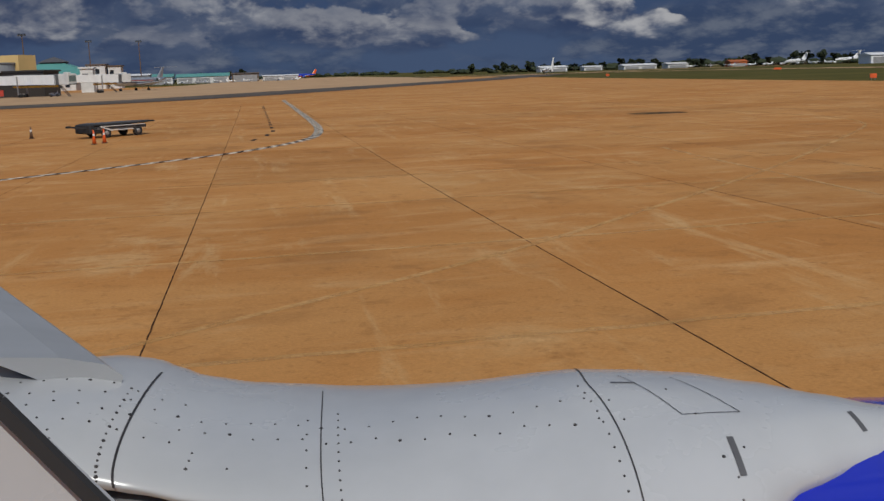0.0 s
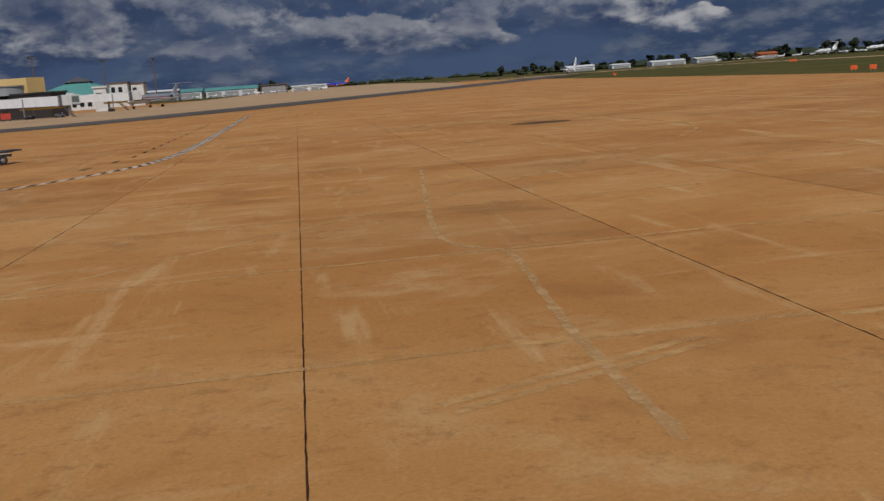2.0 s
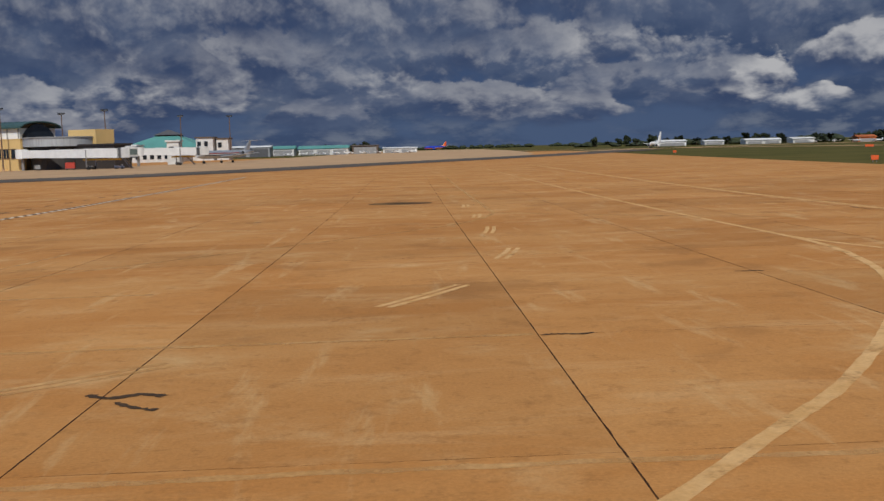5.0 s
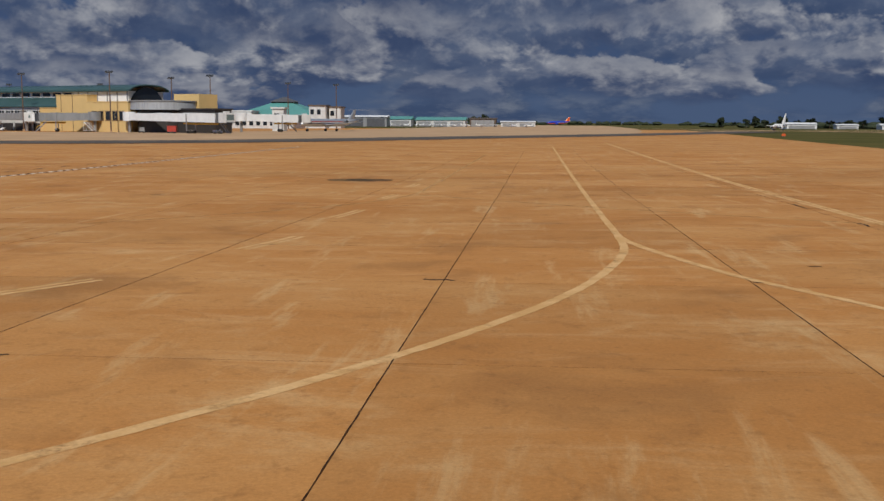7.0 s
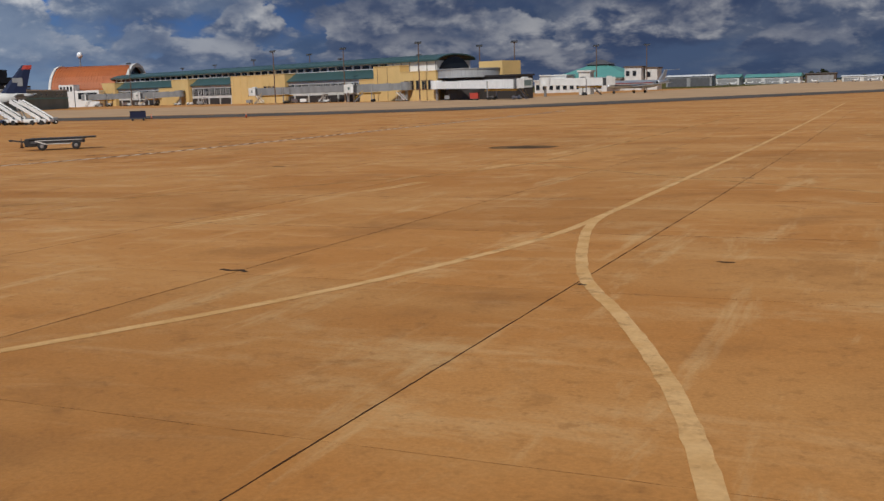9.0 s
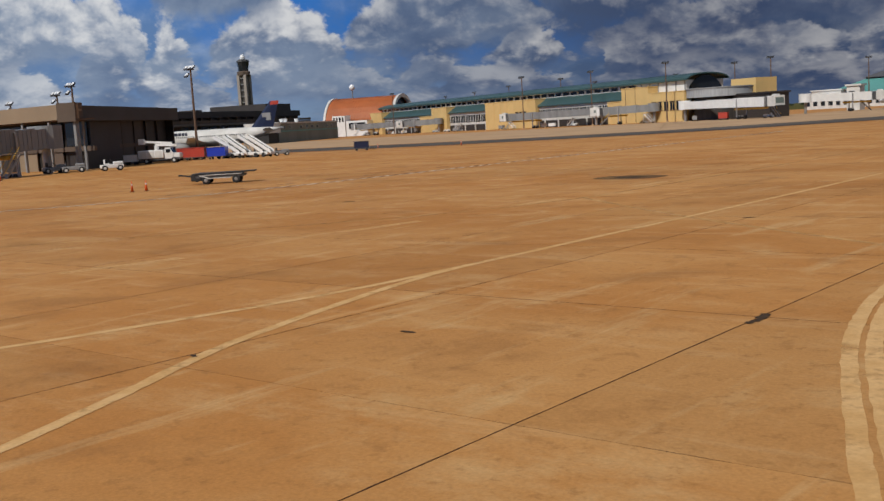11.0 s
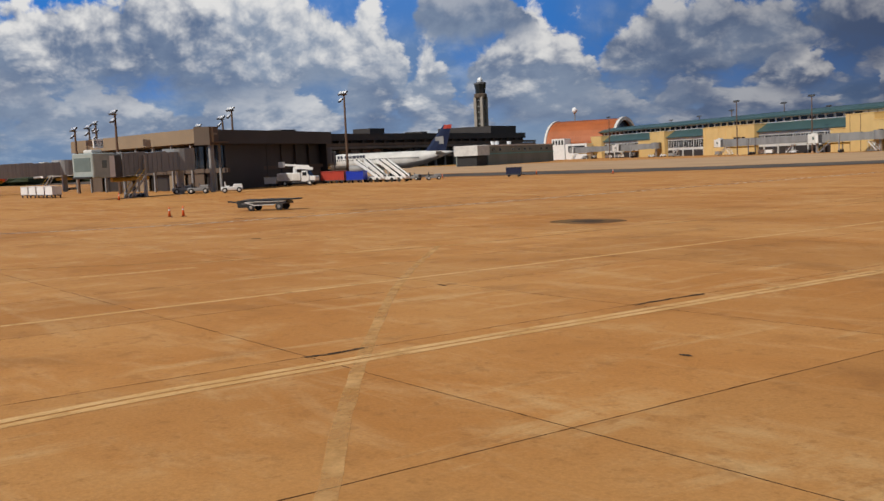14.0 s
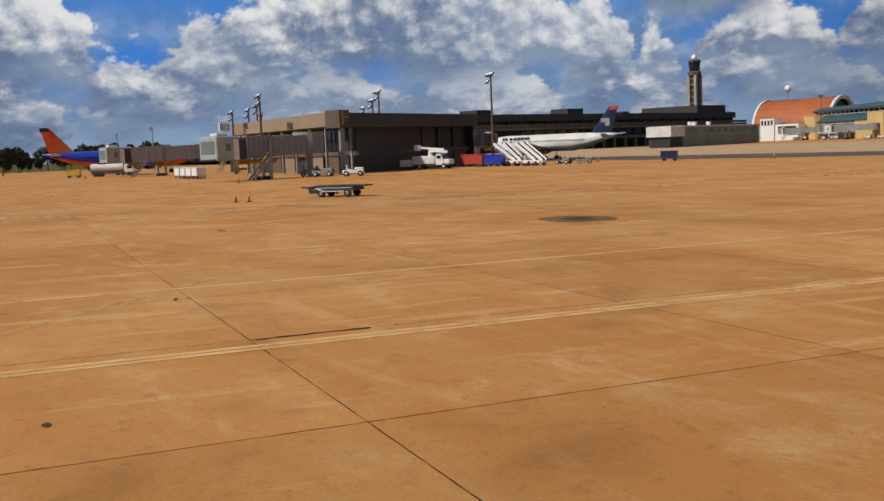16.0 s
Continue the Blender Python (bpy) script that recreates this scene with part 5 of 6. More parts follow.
YB = [(98, 142.5, 0, 12.6, 3), (199.4, 182.6, 0, 12.5, 0), (213.6, 199.5, 0, 8.4, 0), (264, 282, 0, 12.6, 0), (290, 282.2, 0, 9.0, 0), (21, 37, 0.6, 13.4, 0), (0, 20.9, 0, 10.8, 5), (37.2, 46.5, 0.8, 8.6, 0)]
for s0, s1, back, top, panes in YB:
    a, b = sorted((sx(s0), sx(s1)))
    blk = building("stair_block", "plain yellow stucco block in front of the concourse", "building", "yellow blocks")
    part("block_wall", wall_box(fy, a, b, -10, -back, 0, top), M_YELLOW, blk)
    part("coping", wall_box(fy, a - 0.15, b + 0.15, -10.1, -back + 0.15, top, top + 0.3), M_YELLOW, blk)
    for i in range(panes):
        x = a + (3.0 + i * 3.4 if panes == 5 else (b - a) * 0.62 + i * 3.4)
        win = part("window", wall_box(fy, x, x + 2.3, -back + 0.02, -back + 0.10, 4.4, 7.4), M_GLASS, blk)
        part("sill", wall_box(fy, x - 0.2, x + 2.5, -back + 0.02, -back + 0.18, 4.1, 4.38), M_RUST, win)
        part("lintel", wall_box(fy, x - 0.2, x + 2.5, -back + 0.02, -back + 0.18, 7.42, 7.65), M_RUST, win)
    for i in range(int((b - a) / 6)):
        part("downpipe", wall_box(fy, a + 2.4 + i * 6, a + 2.55 + i * 6, -back, -back + 0.12, 0, top), M_RUST if top > 13 else M_YELLOW, blk)

drum = building("drum_building", "pale grey drum-shaped lounge beside the concourse")
dc = fy @ Vector((sx(-8.5), -9.5, 0))
part("drum_wall", Geo().rod((dc.x, dc.y, 7.4), (dc.x, dc.y, 10.3), 12.0, None, 36), M_CORRUGATED, drum)
part("drum_cap", Geo().rod((dc.x, dc.y, 10.3), (dc.x, dc.y, 10.7), 12.3, None, 36), M_GREY, drum)
part("drum_base", Geo().rod((dc.x, dc.y, FAR), (dc.x, dc.y, 7.4), 9.5, None, 30), M_BROWN_DK, drum)
part("roof_house", wall_box(fy, sx(-21), sx(-9), -24, -14, 8, 13.9), M_YELLOW, drum, "yellow rooftop block")
low = building("low_wing", "long dark low wing beyond the drum")
part("block_wall", wall_box(fy, sx(-35), sx(-18), -15, -6, 0, 8.0), M_BROWN_DK, low)
part("roof_edge", wall_box(fy, sx(-35.5), sx(-18), -15.4, -5.6, 8.0, 8.6), M_BROWN_DK, low)
for i in range(3):
    a, b = sorted((sx(-34 + i * 4.4), sx(-30.9 + i * 4.4)))
    part("window", wall_box(fy, a, b, -6.0, -5.9, 3.6, 6.2), M_GLASS, low)

def at_hall(s, out):
    p = fy @ Vector((sx(s), out, 0))
    return p.x, p.y


jet_bridge((-91.9, 324.1), at_hall(-2, 1.5), "long white boarding bridge beside the yellow concourse", M_WHITE, M_OFFWHITE)
jet_bridge(at_hall(33, 15), at_hall(15, 1.5), "dark grey boarding bridge with a pale cab", M_TUNNEL, M_OFFWHITE)
jet_bridge(at_hall(98, 16), at_hall(50, 2.5), "grey boarding bridge crossing the concourse front", M_TUNNEL, M_OFFWHITE)
jet_bridge(at_hall(205, 16), at_hall(187, 2.5), "grey boarding bridge at a yellow block", M_TUNNEL, M_OFFWHITE)
jet_bridge(at_hall(262, 18), at_hall(214, 2.5), "grey boarding bridge at the far end of the concourse", M_TUNNEL, M_GREY)
jet_bridge(at_hall(322, 22), at_hall(286, 3), "grey boarding bridge near the connector", M_TUNNEL, M_GREY)
jet_bridge((-84.5, 402.8), (-105.8, 386.8), "white boarding bridge on the next pier", M_WHITE, M_OFFWHITE)


def air_stairs(at, label="white mobile stair against the concourse wall"):
    s = thing("mobile_stair", label, "stair", at, "mobile stairs")
    for y in (-0.7, 0.7):
        part("stringer", Geo().beam((0, y, 0.4), (4.2, y, 3.4), 0.12, 0.3), M_WHITE, s)
        part("handrail", Geo().rod((0, y, 1.4), (4.2, y, 4.4), 0.05).rod((0, y, 0.4), (0, y, 1.4), 0.05).rod((4.2, y, 3.4), (4.2, y, 4.4), 0.05), M_OFFWHITE, s)
    for i in range(12):
        f = (i + 0.5) / 12
        part("tread", Geo().box(4.2 * f - 0.17, 4.2 * f + 0.17, -0.68, 0.68, 0.4 + 3 * f, 0.45 + 3 * f), M_STEEL, s)
    part("landing", Geo().box(4.1, 5.3, -0.75, 0.75, 3.35, 3.45), M_STEEL, s)
    part("base_frame", Geo().box(0.4, 5.0, -0.7, 0.7, 0.35, 0.5).beam((4.6, -0.6, 0.5), (4.6, -0.6, 3.4), 0.12, 0.12).beam((4.6, 0.6, 0.5), (4.6, 0.6, 3.4), 0.12, 0.12), M_OFFWHITE, s)
    for x in (0.9, 4.4):
        for y in (-0.7, 0.7):
            part("wheel", Geo().disc((x, y, 0.25), (0, 1, 0), 0.25, 0.16, 12), M_BLACK, s)
    return s


for s_at, out, turn in ((13, 4.0, 158), (66, 5, -22), (165, 4, -22), (110, 4, 158)):
    x, y = at_hall(s_at, out)
    air_stairs(pose(x, y, FAR, 0, 0, turn))

# ramp vehicles along the yellow concourse
for i, (s_at, out) in enumerate(((60, 6), (72, 9), (155, 10), (170, 7), (214, 10), (222, 8), (230, 9), (246, 12), (-14, 8), (-46, 6), (80, 8), (118, 6), (175, 11), (238, 7), (254, 14), (270, 9), (294, 12))):
    x, y = at_hall(s_at, out)
    if i % 3 == 0:
        tug(pose(x, y, FAR, 0, 0, 20 * i), "white tow tractor along the concourse", M_WHITE)
    elif i % 3 == 1:
        cart(pose(x, y, FAR, 0, 0, 15 * i), "white covered baggage cart along the concourse", M_WHITE, "carts along the concourse")
    else:
        cart(pose(x, y, FAR, 0, 0, 15 * i), "grey covered baggage cart along the concourse", M_GREY, "carts along the concourse")
x, y = at_hall(-27, 7)
cart(pose(x, y, FAR, 0, 0, 10), "red box cart under the white bridge", M_RED, "lone carts", w=2.0, l=3.0, h=1.9)

# ---- the engine under the wing, as it stands at the start of the walk ----
M_PYLON = material("glossy_white_skin", (0.43, 0.44, 0.45), 0.28, vary=0.05, scale=1.3, grain=0.02, fine=9, coat=0.3)
M_COWL = material("glossy_blue_cowl", (0.010, 0.022, 0.40), 0.22, vary=0.04, scale=1.0, grain=0.02, fine=9, coat=0.5)
M_SLAT = material("polished_slat", (0.40, 0.41, 0.42), 0.42, 0.35, vary=0.05, scale=1.5, grain=0.04, fine=12, stretch=(0.3, 2, 2))
M_BOLT = material("dark_fastener", (0.05, 0.045, 0.045), 0.5, 0.4, scale=8, grain=0.05)
engine = thing("aircraft_engine", "white rivetted engine pylon over a glossy blue cowl", "engine", pose(-36.32, -4.15, 3.47, 0, 0, -10.27))
# stations along the axis: x, height of the crown, half width, drop to the edge
CROWN = [(-2.6, -1.07, 0.62, 0.15), (-1.62, -1.075, 0.62, 0.15), (-1.34, -1.065, 0.61, 0.14), (-1.20, -1.085, 0.60, 0.13), (-1.11, -1.125, 0.58, 0.115), (-1.0, -1.172, 0.565, 0.10), (-0.8, -1.212, 0.585, 0.10),
         (-0.6, -1.228, 0.62, 0.115), (-0.39, -1.232, 0.68, 0.18), (0.02, -1.20, 0.74, 0.36), (0.5, -1.152, 0.75, 0.43), (0.73, -1.16, 0.73, 0.41), (0.95, -1.175, 0.62, 0.31), (1.19, -1.21, 0.43, 0.18),
         (1.44, -1.25, 0.28, 0.14), (1.62, -1.285, 0.19, 0.10), (1.86, -1.335, 0.12, 0.07), (2.05, -1.39, 0.07, 0.04), (2.16, -1.43, 0.04, 0.02)]
MID = 3.55


def skin(x, a):
    """A point of the fairing: a runs from 0 at the crown to 1 at the near edge and -1 at the far one."""
    for p, q in zip(CROWN, CROWN[1:]):
        if p[0] <= x <= q[0]:
            f = (x - p[0]) / (q[0] - p[0])
            f = f * f * (3 - 2 * f) * 0.5 + f * 0.5
            top, w, h = (p[i] + (q[i] - p[i]) * f for i in (1, 2, 3))
            t = a * math.pi / 2
            return Vector((x, MID - w * math.sin(t), top - h * (1 - math.cos(t))))
    return Vector((x, MID, -1.3))


rows = []
xs = steps(-2.6, 2.159, 100)
for x in xs:
    ring = [skin(x, -1 + 2 * i / 28) for i in range(29)]
    tuck, fall = (0.34, -0.22) if x < -0.45 else (0.06, -0.32 + 0.26 * min(1, max(0, (x - 0.5) / 0.4)))
    rows.append([ring[0] + Vector((0, -tuck, fall)), *ring, ring[-1] + Vector((0, tuck, fall))])
g = Geo()
n = len(rows[0])
for r in rows:
    g.v += [tuple(p) for p in r]
g.f = [(i * n + j, i * n + j + 1, (i + 1) * n + j + 1, (i + 1) * n + j) for i in range(len(rows) - 1) for j in range(n - 1)]
fairing = part("pylon_fairing", g, M_PYLON, engine, smooth=True)


def seam(points, w, mat=None, name="panel_gap", lift=0.0025):
    """A thin dark line that lies on the fairing along points (x, a)."""
    pts = [skin(x, a) for x, a in points]
    gg = Geo()
    for i, p in enumerate(pts):
        d = (pts[min(i + 1, len(pts) - 1)] - pts[max(i - 1, 0)]).normalized()
        up = Vector((0, -math.sin(points[i][1] * math.pi / 2), math.cos(points[i][1] * math.pi / 2) + 0.2)).normalized()
        s = d.cross(up).normalized() * w / 2
        gg.v += [tuple(p - s + up * lift), tuple(p + s + up * lift)]
        if i:
            gg.f.append((2 * i - 2, 2 * i, 2 * i + 1, 2 * i - 1))
    return part(name, gg, mat or M_BOLT, fairing)


seam([(-1.10 + 0.05 * a, a) for a in steps(-0.3, 1.0, 20)], 0.009)
seam([(-0.46 + 0.10 * a, a) for a in steps(-0.3, 1.0, 20)], 0.0045)
seam([(0.52 + 0.095 * (1 - (1 - max(a, 0)) ** 2.5), a) for a in steps(-0.3, 1.0, 24)], 0.005)
seam([(0.70 + 0.11 * a / 0.24, a) for a in steps(-0.1, 0.24, 10)] + [(x, 0.24 + 0.02 * (x - 0.81)) for x in steps(0.82, 1.02, 10)], 0.003, name="access_panel_gap")
seam([(0.90 + 0.12 * a / 0.24, a) for a in steps(-0.1, 0.245, 10)], 0.003, name="access_panel_gap")
seam([(x, 0.84 - 0.25 * (x - 0.62)) for x in steps(0.63, 0.78, 6)] + [(0.79, a) for a in steps(0.83, 1.0, 5)], 0.0035, name="access_panel_gap")
seam([(x, -0.01) for x in steps(0.61, 0.70, 4)], 0.013, M_DKGREY, "vent_slot")
seam([(0.93 + 0.03 * a, a) for a in steps(0.40, 0.62, 8)], 0.022, M_DKGREY, "vent_slot")
seam([(1.44 + 0.06 * a, a) for a in steps(0.22, 0.52, 8)], 0.018, M_DKGREY, "vent_slot")
dots = []
for k in range(16):
    a = 0.02 + k * 0.062
    dots += [(-1.15 + 0.05 * a, a), (-0.40 + 0.10 * a, a), (0.48 + 0.095 * (1 - (1 - a) ** 2.5), a)] + ([(-0.51 + 0.10 * a, a)] if k % 2 else [])
for k in range(26):
    x = -1.55 + k * 0.085
    dots += [(x, 0.14 + 0.02 * math.sin(k)), (x + 0.03, 0.26 + 0.015 * math.sin(2 * k))]
    if k < 8:
        dots += [(x, 0.02), (x + 0.02, 0.40)]
dots += [(-0.85, 0.45), (-0.85, 0.52), (-0.85, 0.6), (-1.3, 0.5), (-1.28, 0.57), (0.86, 0.24), (0.8, 0.05), (-0.72, 0.55), (-0.55, 0.8), (0.9, 0.5), (0.98, 0.47), (0.66, 0.9), (0.72, 0.87), (0.93, 0.62), (0.93, 0.74)]
for i, (x, a) in enumerate(dots):
    p = skin(x, min(a, 0.98))
    up = Vector((0, -math.sin(a * math.pi / 2) * 0.8, math.cos(a * math.pi / 2) + 0.2)).normalized()
    r = 0.0048 if i % 7 else 0.0075
    part("fastener", Geo().rod(p - up * 0.002, p + up * 0.0025, r, r * 0.8, 7), M_BOLT, fairing)
side = Vector((0, 1, 0))
NAC = [(-0.75, 0.80), (-0.3, 0.93), (0.4, 1.0), (1.2, 1.03), (1.9, 1.02), (2.35, 0.95), (2.6, 0.86), (2.62, 0.78), (2.4, 0.74), (1.9, 0.72)]
cowl = part("cowl", Geo().loft([ring_yz(x, MID + 0.05, -2.34, r, r, 40) for x, r in NAC]), M_COWL, engine, "glossy blue engine cowl", smooth=True)
part("core_nozzle", Geo().loft([ring_yz(x, MID + 0.05, -2.2, r, r, 28) for x, r in ((-2.0, 0.30), (-1.2, 0.46), (-0.7, 0.55))]), M_STEEL, engine, smooth=True)
# the shadow beneath the fairing, put in as dark paint because the sun reaches here
part("underside_shade", Geo().box(-2.4, -0.4, MID - 0.52, MID + 0.52, -1.95, -1.285, 0.05), M_DKGREY, engine)
part("intake_face", Geo().disc((1.92, MID + 0.05, -2.34), (1, 0, 0), 0.71, 0.05, 28), M_BLACK, cowl)
# leading edge of the wing beyond the pylon
sl = []
for y in steps(3.55, 7.6, 17):
    x, z = -1.29 - (y - 3.7) * 0.73, -1.06 + (y - 3.7) * 0.035
    sl.append([(x - 0.02, y, z - 0.08), (x, y, z), (x - 0.06, y, z + 0.045), (x - 0.22, y, z + 0.075), (x - 0.46, y, z + 0.085), (x - 0.46, y, z + 0.06), (x - 0.1, y, z - 0.10)])
part("slat", Geo().loft(sl), M_SLAT, engine, "polished metal wing slat", smooth=False)
wg = []
for y in steps(3.95, 7.6, 6):
    x, z = -1.29 - (y - 3.7) * 0.73, -1.06 + (y - 3.7) * 0.035
    wg.append([(x - 0.50, y, z + 0.055), (x - 1.3, y, z + 0.10), (x - 3.2, y, z + 0.02), (x - 3.2, y, z - 0.02), (x - 1.3, y, z - 0.22), (x - 0.5, y, z - 0.10)])
part("wing_skin", Geo().loft(wg), M_GREY, engine)
part("inboard_skin", Geo().loft([[(-2.2, y, -0.10), (-1.30, y, -0.52), (-1.07, y, -0.76), (-0.84, y, -1.02), (-0.68, y, -1.22), (-0.68, y, -1.7), (-2.2, y, -1.7)] for y in (2.30, 2.36)]), M_PYLON, engine)
part("black_seal", Geo().beam((-1.34, 2.28, -0.47), (-1.06, 2.28, -0.74), 0.03, 0.035).beam((-1.06, 2.28, -0.74), (-0.66, 2.28, -1.22), 0.03, 0.035), M_BLACK, engine)
part("cradle", Geo().box(-0.2, 0.3, MID - 0.7, MID + 0.8, -3.66, -3.0).box(1.3, 1.8, MID - 0.7, MID + 0.8, -3.66, -3.0), M_DKGREY, engine)

# ---- light masts ----
for x, y in ((-385, 518), (-338, 488), (-278, 440), (-224, 406), (-249, 477), (-183, 365), (-200, 471), (-142, 349), (-138, 399), (-115, 378), (-104, 454), (-85, 470), (-332, 410), (-213, 360)):
    flood_pole(x, y, 20.5, "slim floodlight mast along the yellow concourse", 3, False)
for x, y, z, k in ((-148.1, 87.3, 11.6, 4), (-155.2, 92.0, 12.3, 4), (-160.7, 95.0, 13.3, 4), (-172.2, 98.6, 12.1, 4), (-140.9, 113.0, 13.0, 4), (-132.9, 111.4, 14.1, 4), (-183.0, 125.7, 13.4, 4), (-263.6, 87.4, 12.4, 2), (-354.3, 86.2, 12.8, 2), (-124.1, 87.0, 13.2, 5), (-124.3, 130.4, 16.4, 4)):
    flood_pole(x, y, z, "rusty floodlight mast with lamps beside the dark concourse", k)

# ---- distant buildings ----
pav = building("pavilion", "pavilion with a pale teal hipped roof and dark cupola")
def hip(cx, cy, half0, half1, z0, z1):
    return Geo().loft([[(cx + h * a, cy + h * b, z) for a, b in ((-1, -1), (1, -1), (1, 1), (-1, 1))] for h, z in ((half0, z0), (half1, z1))])
part("block_wall", Geo().box(-172, -128, 606, 650, FAR, 7.4), M_OFFWHITE, pav)
part("hipped_roof", hip(-150, 628, 26, 7, 7.0, 14.6), M_TEAL_LT, pav)
part("cupola", hip(-150, 628, 6.8, 6.8, 14.4, 15.4), M_BROWN_DK, pav)
part("cupola_roof", hip(-150, 628, 8.0, 0.4, 15.4, 18.6), M_DKGREY, pav)
for x0, x1, y0, y1, z in ((-176, -160, 588, 604, 9.0), (-128, -118, 600, 612, 12.6), (-117, -110, 606, 618, 11.8), (-104.5, -99.5, 428, 434, 8.8), (-170, -128, 560, 590, 6.0)):
    wing_b = building("pier_block", "cream block of the far pier", "building", "far pier blocks")
    part("block_wall", Geo().box(x0, x1, y0, y1, FAR, z), M_OFFWHITE, wing_b)
    part("roof_edge", Geo().box(x0 - 0.6, x1 + 0.6, y0 - 0.6, y1 + 0.6, z, z + 0.7), M_BROWN if z > 11 else M_OFFWHITE, wing_b)
    for i in range(int((x1 - x0) / 4)):
        part("window", Geo().box(x0 + 0.8 + i * 4, x0 + 3.0 + i * 4, y0 - 0.15, y0 - 0.02, z - 5.0, z - 2.0), M_GLASS, wing_b)


def shed(x0, x1, y, deep, eave, ridge, roof_mat, wall_mat, label):
    b = building("hangar", label, "hangar", "far hangars")
    part("block_wall", Geo().box(x0, x1, y, y + deep, FAR, eave), wall_mat, b)
    part("roof", Geo().loft([[(x, y - 0.8, eave), (x, y + deep / 2, ridge), (x, y + deep + 0.8, eave), (x, y + deep / 2, eave - 0.2)] for x in (x0 - 0.8, x1 + 0.8)]), roof_mat, b)
    k = max(1, int((x1 - x0) / 14))
    w = (x1 - x0) / k
    for i in range(k):
        part("door", Geo().box(x0 + i * w + 1.5, x0 + (i + 1) * w - 1.5, y - 0.25, y - 0.02, FAR, eave - 1.2), M_GREY if wall_mat != M_GREY else M_DKGREY, b)
    return b


shed(-140, -102, 880, 26, 5.5, 8.2, M_TEAL_LT, M_OFFWHITE, "far hangar with a teal roof")
shed(-100, -56, 900, 26, 5.0, 7.8, M_TEAL_LT, M_OFFWHITE, "far hangar with a teal roof")
shed(-152, -116, 830, 20, 7.2, 8.6, M_WHITE, M_GREY, "far hangar with a white roof")
shed(-54, -30, 930, 20, 6.5, 7.4, M_BROWN, M_BROWN, "far brown brick hangar")
shed(-26, 6, 950, 16, 3.6, 4.6, M_WHITE, M_OFFWHITE, "long low white shed on the far field")
shed(212, 236, 855, 14, 3.2, 4.6, M_WHITE, M_WHITE, "long low white shed on the far field")
shed(255, 272, 865, 12, 2.6, 3.6, M_WHITE, M_OFFWHITE, "small white shed on the far field")
shed(282, 312, 838, 14, 2.6, 4.0, M_WHITE, M_OFFWHITE, "long low white shed on the far field")
shed(316, 334, 822, 14, 2.8, 4.2, M_OFFWHITE, M_OFFWHITE, "low pale shed on the far field")
shed(338, 352, 750, 10, 3.0, 4.6, M_ORANGE_ROOF, M_ORANGE_ROOF, "small orange hangar on the far field")
shed(352, 380, 585, 14, 4.6, 6.2, M_WHITE, M_WHITE, "white hangar at the edge of the field")
for i in range(9):
    small_plane(pose(300 + i * 9.5, 735 - i * 9.0, FAR, 0, 0, 30 + 37 * i), "white light aircraft parked on the far field")
for i in range(12):
    small_plane(pose(-130 + i * 11.5, 850 + 6 * math.sin(i * 2.1) + i * 2, FAR, 0, 0, 80 + 41 * i), "white light aircraft parked by far hangars")
airliner("white business jet parked on the far field", pose(352, 690, FAR, 0, 0, 200), 20.0, 1.15, t_tail=True, span=9)
airliner("white business jet parked on the far field", pose(378, 668, FAR, 0, 0, 190), 20.0, 1.15, t_tail=True, span=9)


def field_sign(x, y, label="small orange airfield sign on the grass", w=3.0):
    s = thing("airfield_sign", label, "sign", pose(x, y, ground_z(x, y) - 0.1, 0, 0, -20), "airfield signs")
    part("board", Geo().box(-w / 2, w / 2, -0.15, 0.15, 0.35, 1.15, 0.03), M_ORANGE, s)
    for u in (-w / 2 + 0.3, w / 2 - 0.3):
        part("leg", Geo().rod((u, 0, 0), (u, 0, 0.4), 0.06), M_STEEL, s)


field_sign(77.4, 167.5, w=1.2)
field_sign(77.2, 161.0, w=1.2)
field_sign(176, 382)
field_sign(92, 352, "small white airfield marker on the grass", 1.2)
patch = tagged(sheet("pavement_patch", steps(56, 69, 3), steps(84, 104, 4), -0.02, M_GREY_CONC), "pale bare concrete patch at the apron edge", "pavement", kind="structure")


# ---- trees ----
def crown_geo(seed, height, spread, leaves):
    """A broken crown: small leaf sprays set round uneven boughs."""
    r = random.Random(seed)
    boughs = [(r.gauss(0, spread * 0.42), r.gauss(0, spread * 0.42), height * r.uniform(0.42, 0.95), spread * r.uniform(0.22, 0.42)) for _ in range(9)]
    gg = Geo()
    for _ in range(leaves):
        bx, by, bz, br = boughs[r.randrange(9)]
        d = Vector((r.gauss(0, 1), r.gauss(0, 1), r.gauss(0, 0.8))).normalized() * br * r.uniform(0.55, 1.05)
        c = Vector((bx, by, bz)) + d
        s = Vector((r.gauss(0, 1), r.gauss(0, 1), r.gauss(0, 1))).normalized()
        t = s.orthogonal().normalized() * r.uniform(0.25, 0.55)
        s = s * r.uniform(0.35, 0.75)
        gg.add([c - s, c + t * 0.6, c + s, c - t], [(0, 1, 2, 3)])
    return gg


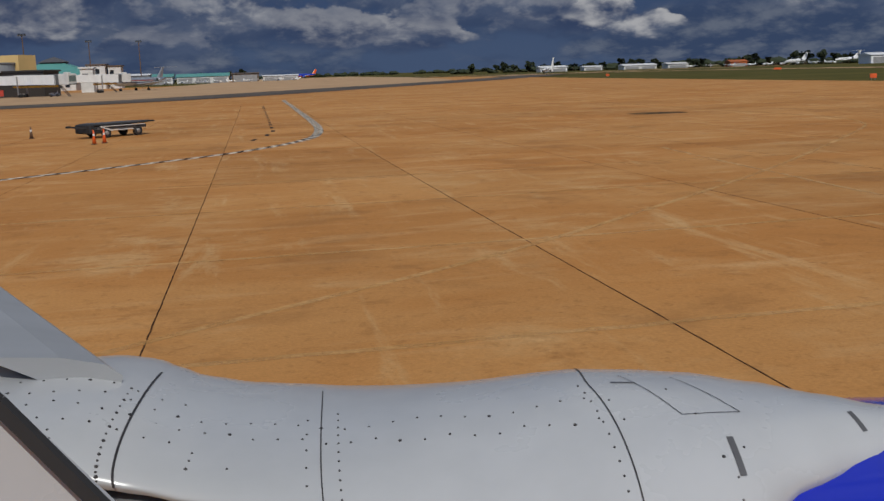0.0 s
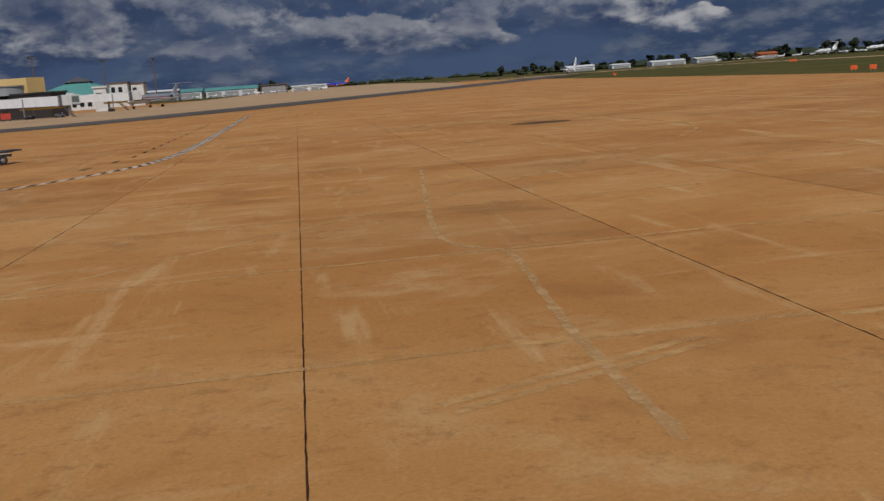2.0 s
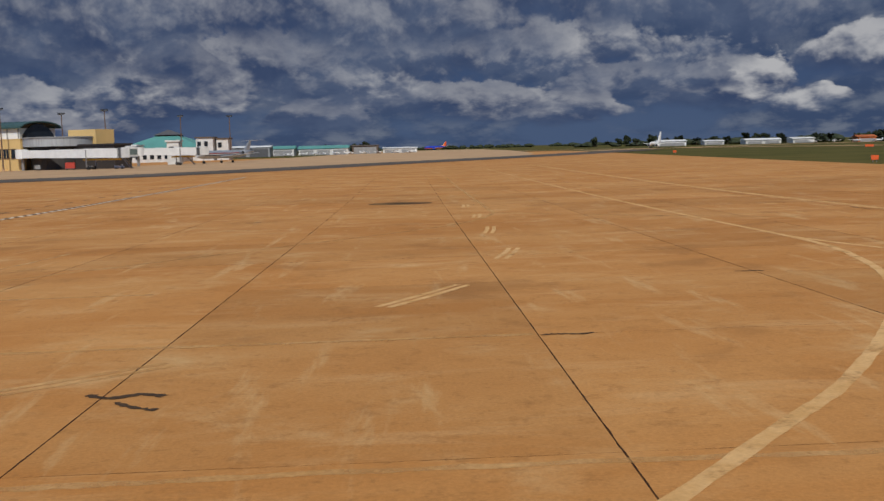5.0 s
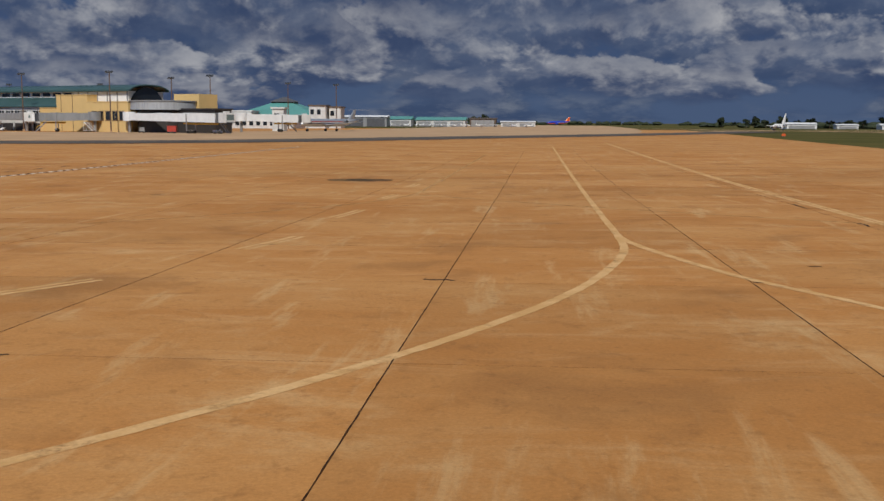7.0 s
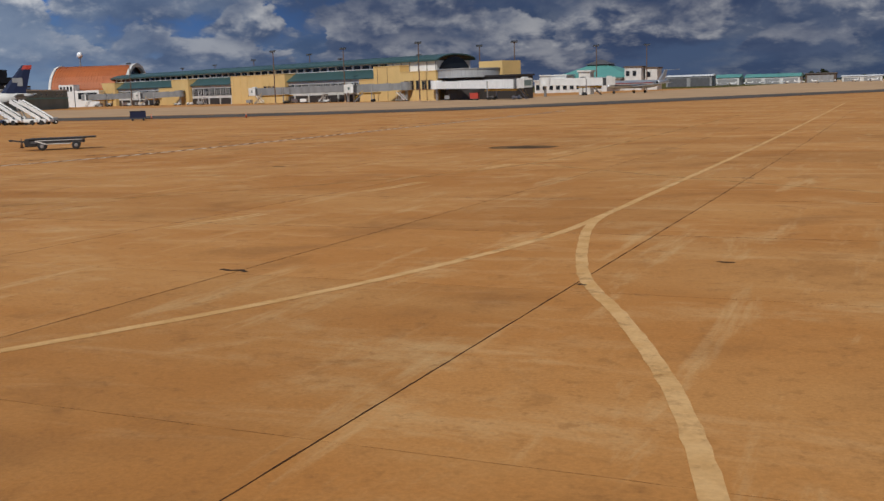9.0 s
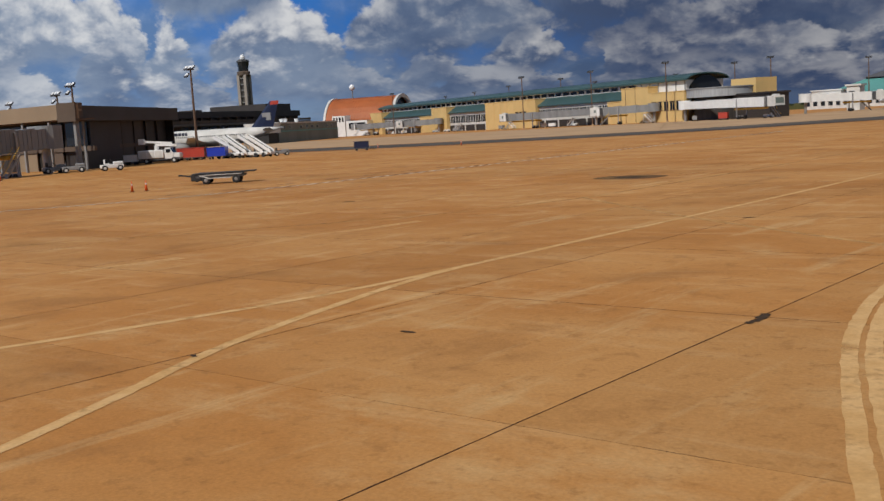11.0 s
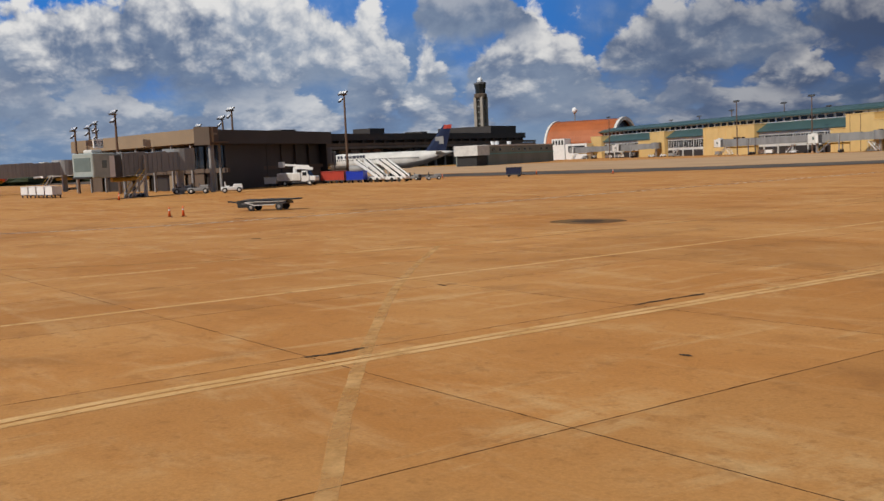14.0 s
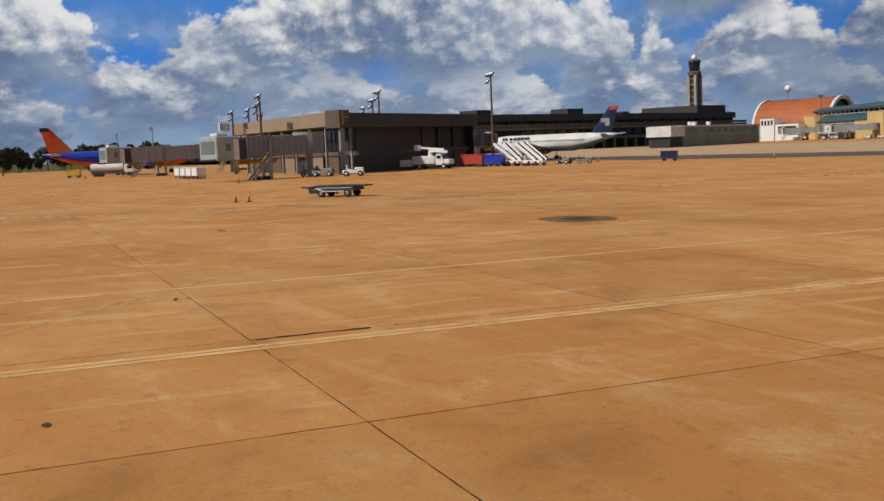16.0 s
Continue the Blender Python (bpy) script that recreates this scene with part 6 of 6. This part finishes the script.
def tree(x, y, height, spread, seed, leaves=1500, label="dark green broadleaf tree beyond the apron"):
    t = thing("tree", label, "tree", pose(x, y, FAR - 0.1, 0, 0, seed * 47), "trees at the field edge")
    trunk = Geo()
    trunk.rod((0, 0, 0), (0.1, 0, height * 0.35), 0.32, 0.22).rod((0.1, 0, height * 0.35), (0, 0.2, height * 0.7), 0.22, 0.10)
    part("trunk", trunk, M_BARK, t)
    for a in (0.3, 2.2, 4.3):
        part("limb", Geo().rod((0.05, 0, height * 0.33), (spread * 0.4 * math.cos(a), spread * 0.4 * math.sin(a), height * 0.66), 0.14, 0.05), M_BARK, t)
    part("crown", crown_geo(seed, height, spread, leaves), M_LEAF, t)
    return t


first = [tree(-306, 46, 9.0, 4.6, 1), tree(-330, 74, 10.4, 5.0, 2), tree(-352, 101, 9.6, 5.0, 3)]
spots = random.Random(5)
for i in range(26):
    src = first[i % 3]
    k = 0.7 + 0.5 * spots.random()
    x, y = -420 + spots.uniform(-50, 40), 18 + i * 3.6 + spots.uniform(-3, 3)
    copy_thing(src, pose(x, y, FAR - 0.1, 0, 0, spots.uniform(0, 360)) @ Matrix.Scale(k, 4))
for i in range(44):
    src = first[i % 3]
    k = 0.55 + 0.55 * spots.random()
    f = i / 43
    x, y = 190 + f * 250 + spots.uniform(-8, 8), 1060 - f * 400 + spots.uniform(-20, 30)
    copy_thing(src, pose(x, y, FAR - 0.1, 0, 0, spots.uniform(0, 360)) @ Matrix.Scale(k, 4))
for i in range(10):
    src = first[i % 3]
    x, y = -96 + i * 6.0 + spots.uniform(-4, 4), 1010 + spots.uniform(-20, 30)
    copy_thing(src, pose(x, y, FAR - 0.1, 0, 0, spots.uniform(0, 360)) @ Matrix.Scale(0.7 + 0.5 * spots.random(), 4))


def woods(name, points, label, tall):
    """A far belt of wood: many rough clumps in one uneven row."""
    r = random.Random(len(points) * 31 + int(points[0][0]))
    gg = Geo()
    ico = []
    for i in range(5):
        for j in range(8):
            a, b = math.pi * (i + 0.5) / 5, 2 * math.pi * j / 8
            ico.append((math.sin(a) * math.cos(b), math.sin(a) * math.sin(b), math.cos(a)))
    for (x0, y0), (x1, y1) in zip(points, points[1:]):
        for k in range(int(math.hypot(x1 - x0, y1 - y0) / 9)):
            f = r.random()
            h = tall * r.uniform(0.45, 1.15)
            c = (x0 + (x1 - x0) * f + r.uniform(-15, 15), y0 + (y1 - y0) * f + r.uniform(-15, 15), FAR + h * 0.4)
            w = r.uniform(5, 11)
            ring = [tuple(cc + d * s * r.uniform(0.75, 1.25) for cc, d, s in zip(c, p, (w, w, h * 0.6))) for p in ico]
            gg.add(ring, [(i * 8 + j, i * 8 + (j + 1) % 8, i * 8 + 8 + (j + 1) % 8, i * 8 + 8 + j) for i in range(4) for j in range(8)])
    return tagged(new(name, mesh(name, gg.v, gg.f, M_LEAF)), label, "woods", kind="stuff")


woods("far_woods", [(-900, 1500), (-300, 1750), (200, 1900), (700, 1800), (1300, 1350), (1700, 700)], "far dark belt of woods on the horizon", 6)
woods("far_hedge", [(-520, -40), (-470, 60), (-500, 180)], "dark hedge and woods behind the gates", 7)
woods("far_hedge", [(500, 560), (440, 700), (330, 900), (180, 1110)], "dark tree belt behind the far hangars", 6)

# ---- concrete slabs of the apron, with sealed joints ----
COLS = [7.62 * i for i in range(-13, 9)]
ROWS = [-60, -51, -42.5, -34, -25.5, -16.8, -8.0, 0.7, 9.3, 17.5, 26.3, 34.0, 42.6, 51.8, 61.0, 69.8, 78.5, 87.3, 96.0, 105.0, 114.0, 123.0, 132.0, 141.0, 150.0, 160.0]
rest_v, rest_f = [], []
for x0, x1 in zip(COLS, COLS[1:]):
    for y0, y1 in zip(ROWS, ROWS[1:]):
        a, b, c, d, e = x0 + 0.010, x1 - 0.010, y0 + 0.003, y1 - 0.003, 0.005
        top = [(a + e, c + e, 0), (b - e, c + e, 0), (b - e, d - e, 0), (a + e, d - e, 0)]
        rim = [(a, c, -e), (b, c, -e), (b, d, -e), (a, d, -e)]
        foot = [(a, c, -0.034), (b, c, -0.034), (b, d, -0.034), (a, d, -0.034)]
        v = [(x, y, ground_z(x, y) + z) for x, y, z in top + rim + foot]
        f = [(0, 1, 2, 3), *((4 + i, 4 + (i + 1) % 4, (i + 1) % 4, i) for i in range(4)), *((8 + i, 8 + (i + 1) % 4, 4 + (i + 1) % 4, 4 + i) for i in range(4))]
        if -46 < x0 < 45 and -9 < y0 < 100:
            s = new("slab", mesh("slab", v, f, M_APRON))
            s.parent = apron
        else:
            k = len(rest_v)
            rest_v += v
            rest_f += [tuple(i + k for i in q) for q in f]
rest = tagged(new("far_slabs", mesh("far_slabs", rest_v, rest_f, M_APRON)), kind="stuff")
rest.parent = apron
seal_v, seal_f = [], []
def seal(points, w):
    me_pts = points
    for i, (x, y) in enumerate(me_pts):
        ax, ay = me_pts[max(i - 1, 0)]
        bx, by = me_pts[min(i + 1, len(me_pts) - 1)]
        n = math.hypot(bx - ax, by - ay)
        nx, ny = -(by - ay) / n, (bx - ax) / n
        for sgn in (-1, 1):
            o = sgn * w / 2 * rng.uniform(0.35, 1.5)
            px, py = x + nx * o, y + ny * o
            seal_v.append((px, py, ground_z(px, py) + 0.002))
        if i:
            k = len(seal_v)
            seal_f.append((k - 4, k - 2, k - 1, k - 3))
for x in COLS:
    y, pts = -60.0, []
    while y < 160:
        pts.append((x + 0.012 * noise.noise((x, y * 1.7, 0)), y))
        y += 0.22 if -5 < y < 80 else 1.5
    seal(pts, 0.024)
for y in ROWS[6:20]:
    x, pts = -99.0, []
    while x < 60:
        pts.append((x, y + 0.012 * noise.noise((x * 1.7, y, 5))))
        x += 0.3 if -45 < x < 45 else 1.5
    seal(pts, 0.005 if y < 27 else 0.022)
seals = tagged(new("joint_seals", mesh("joint_seals", seal_v, seal_f, M_SEAL)), kind="stuff")
seals.parent = apron
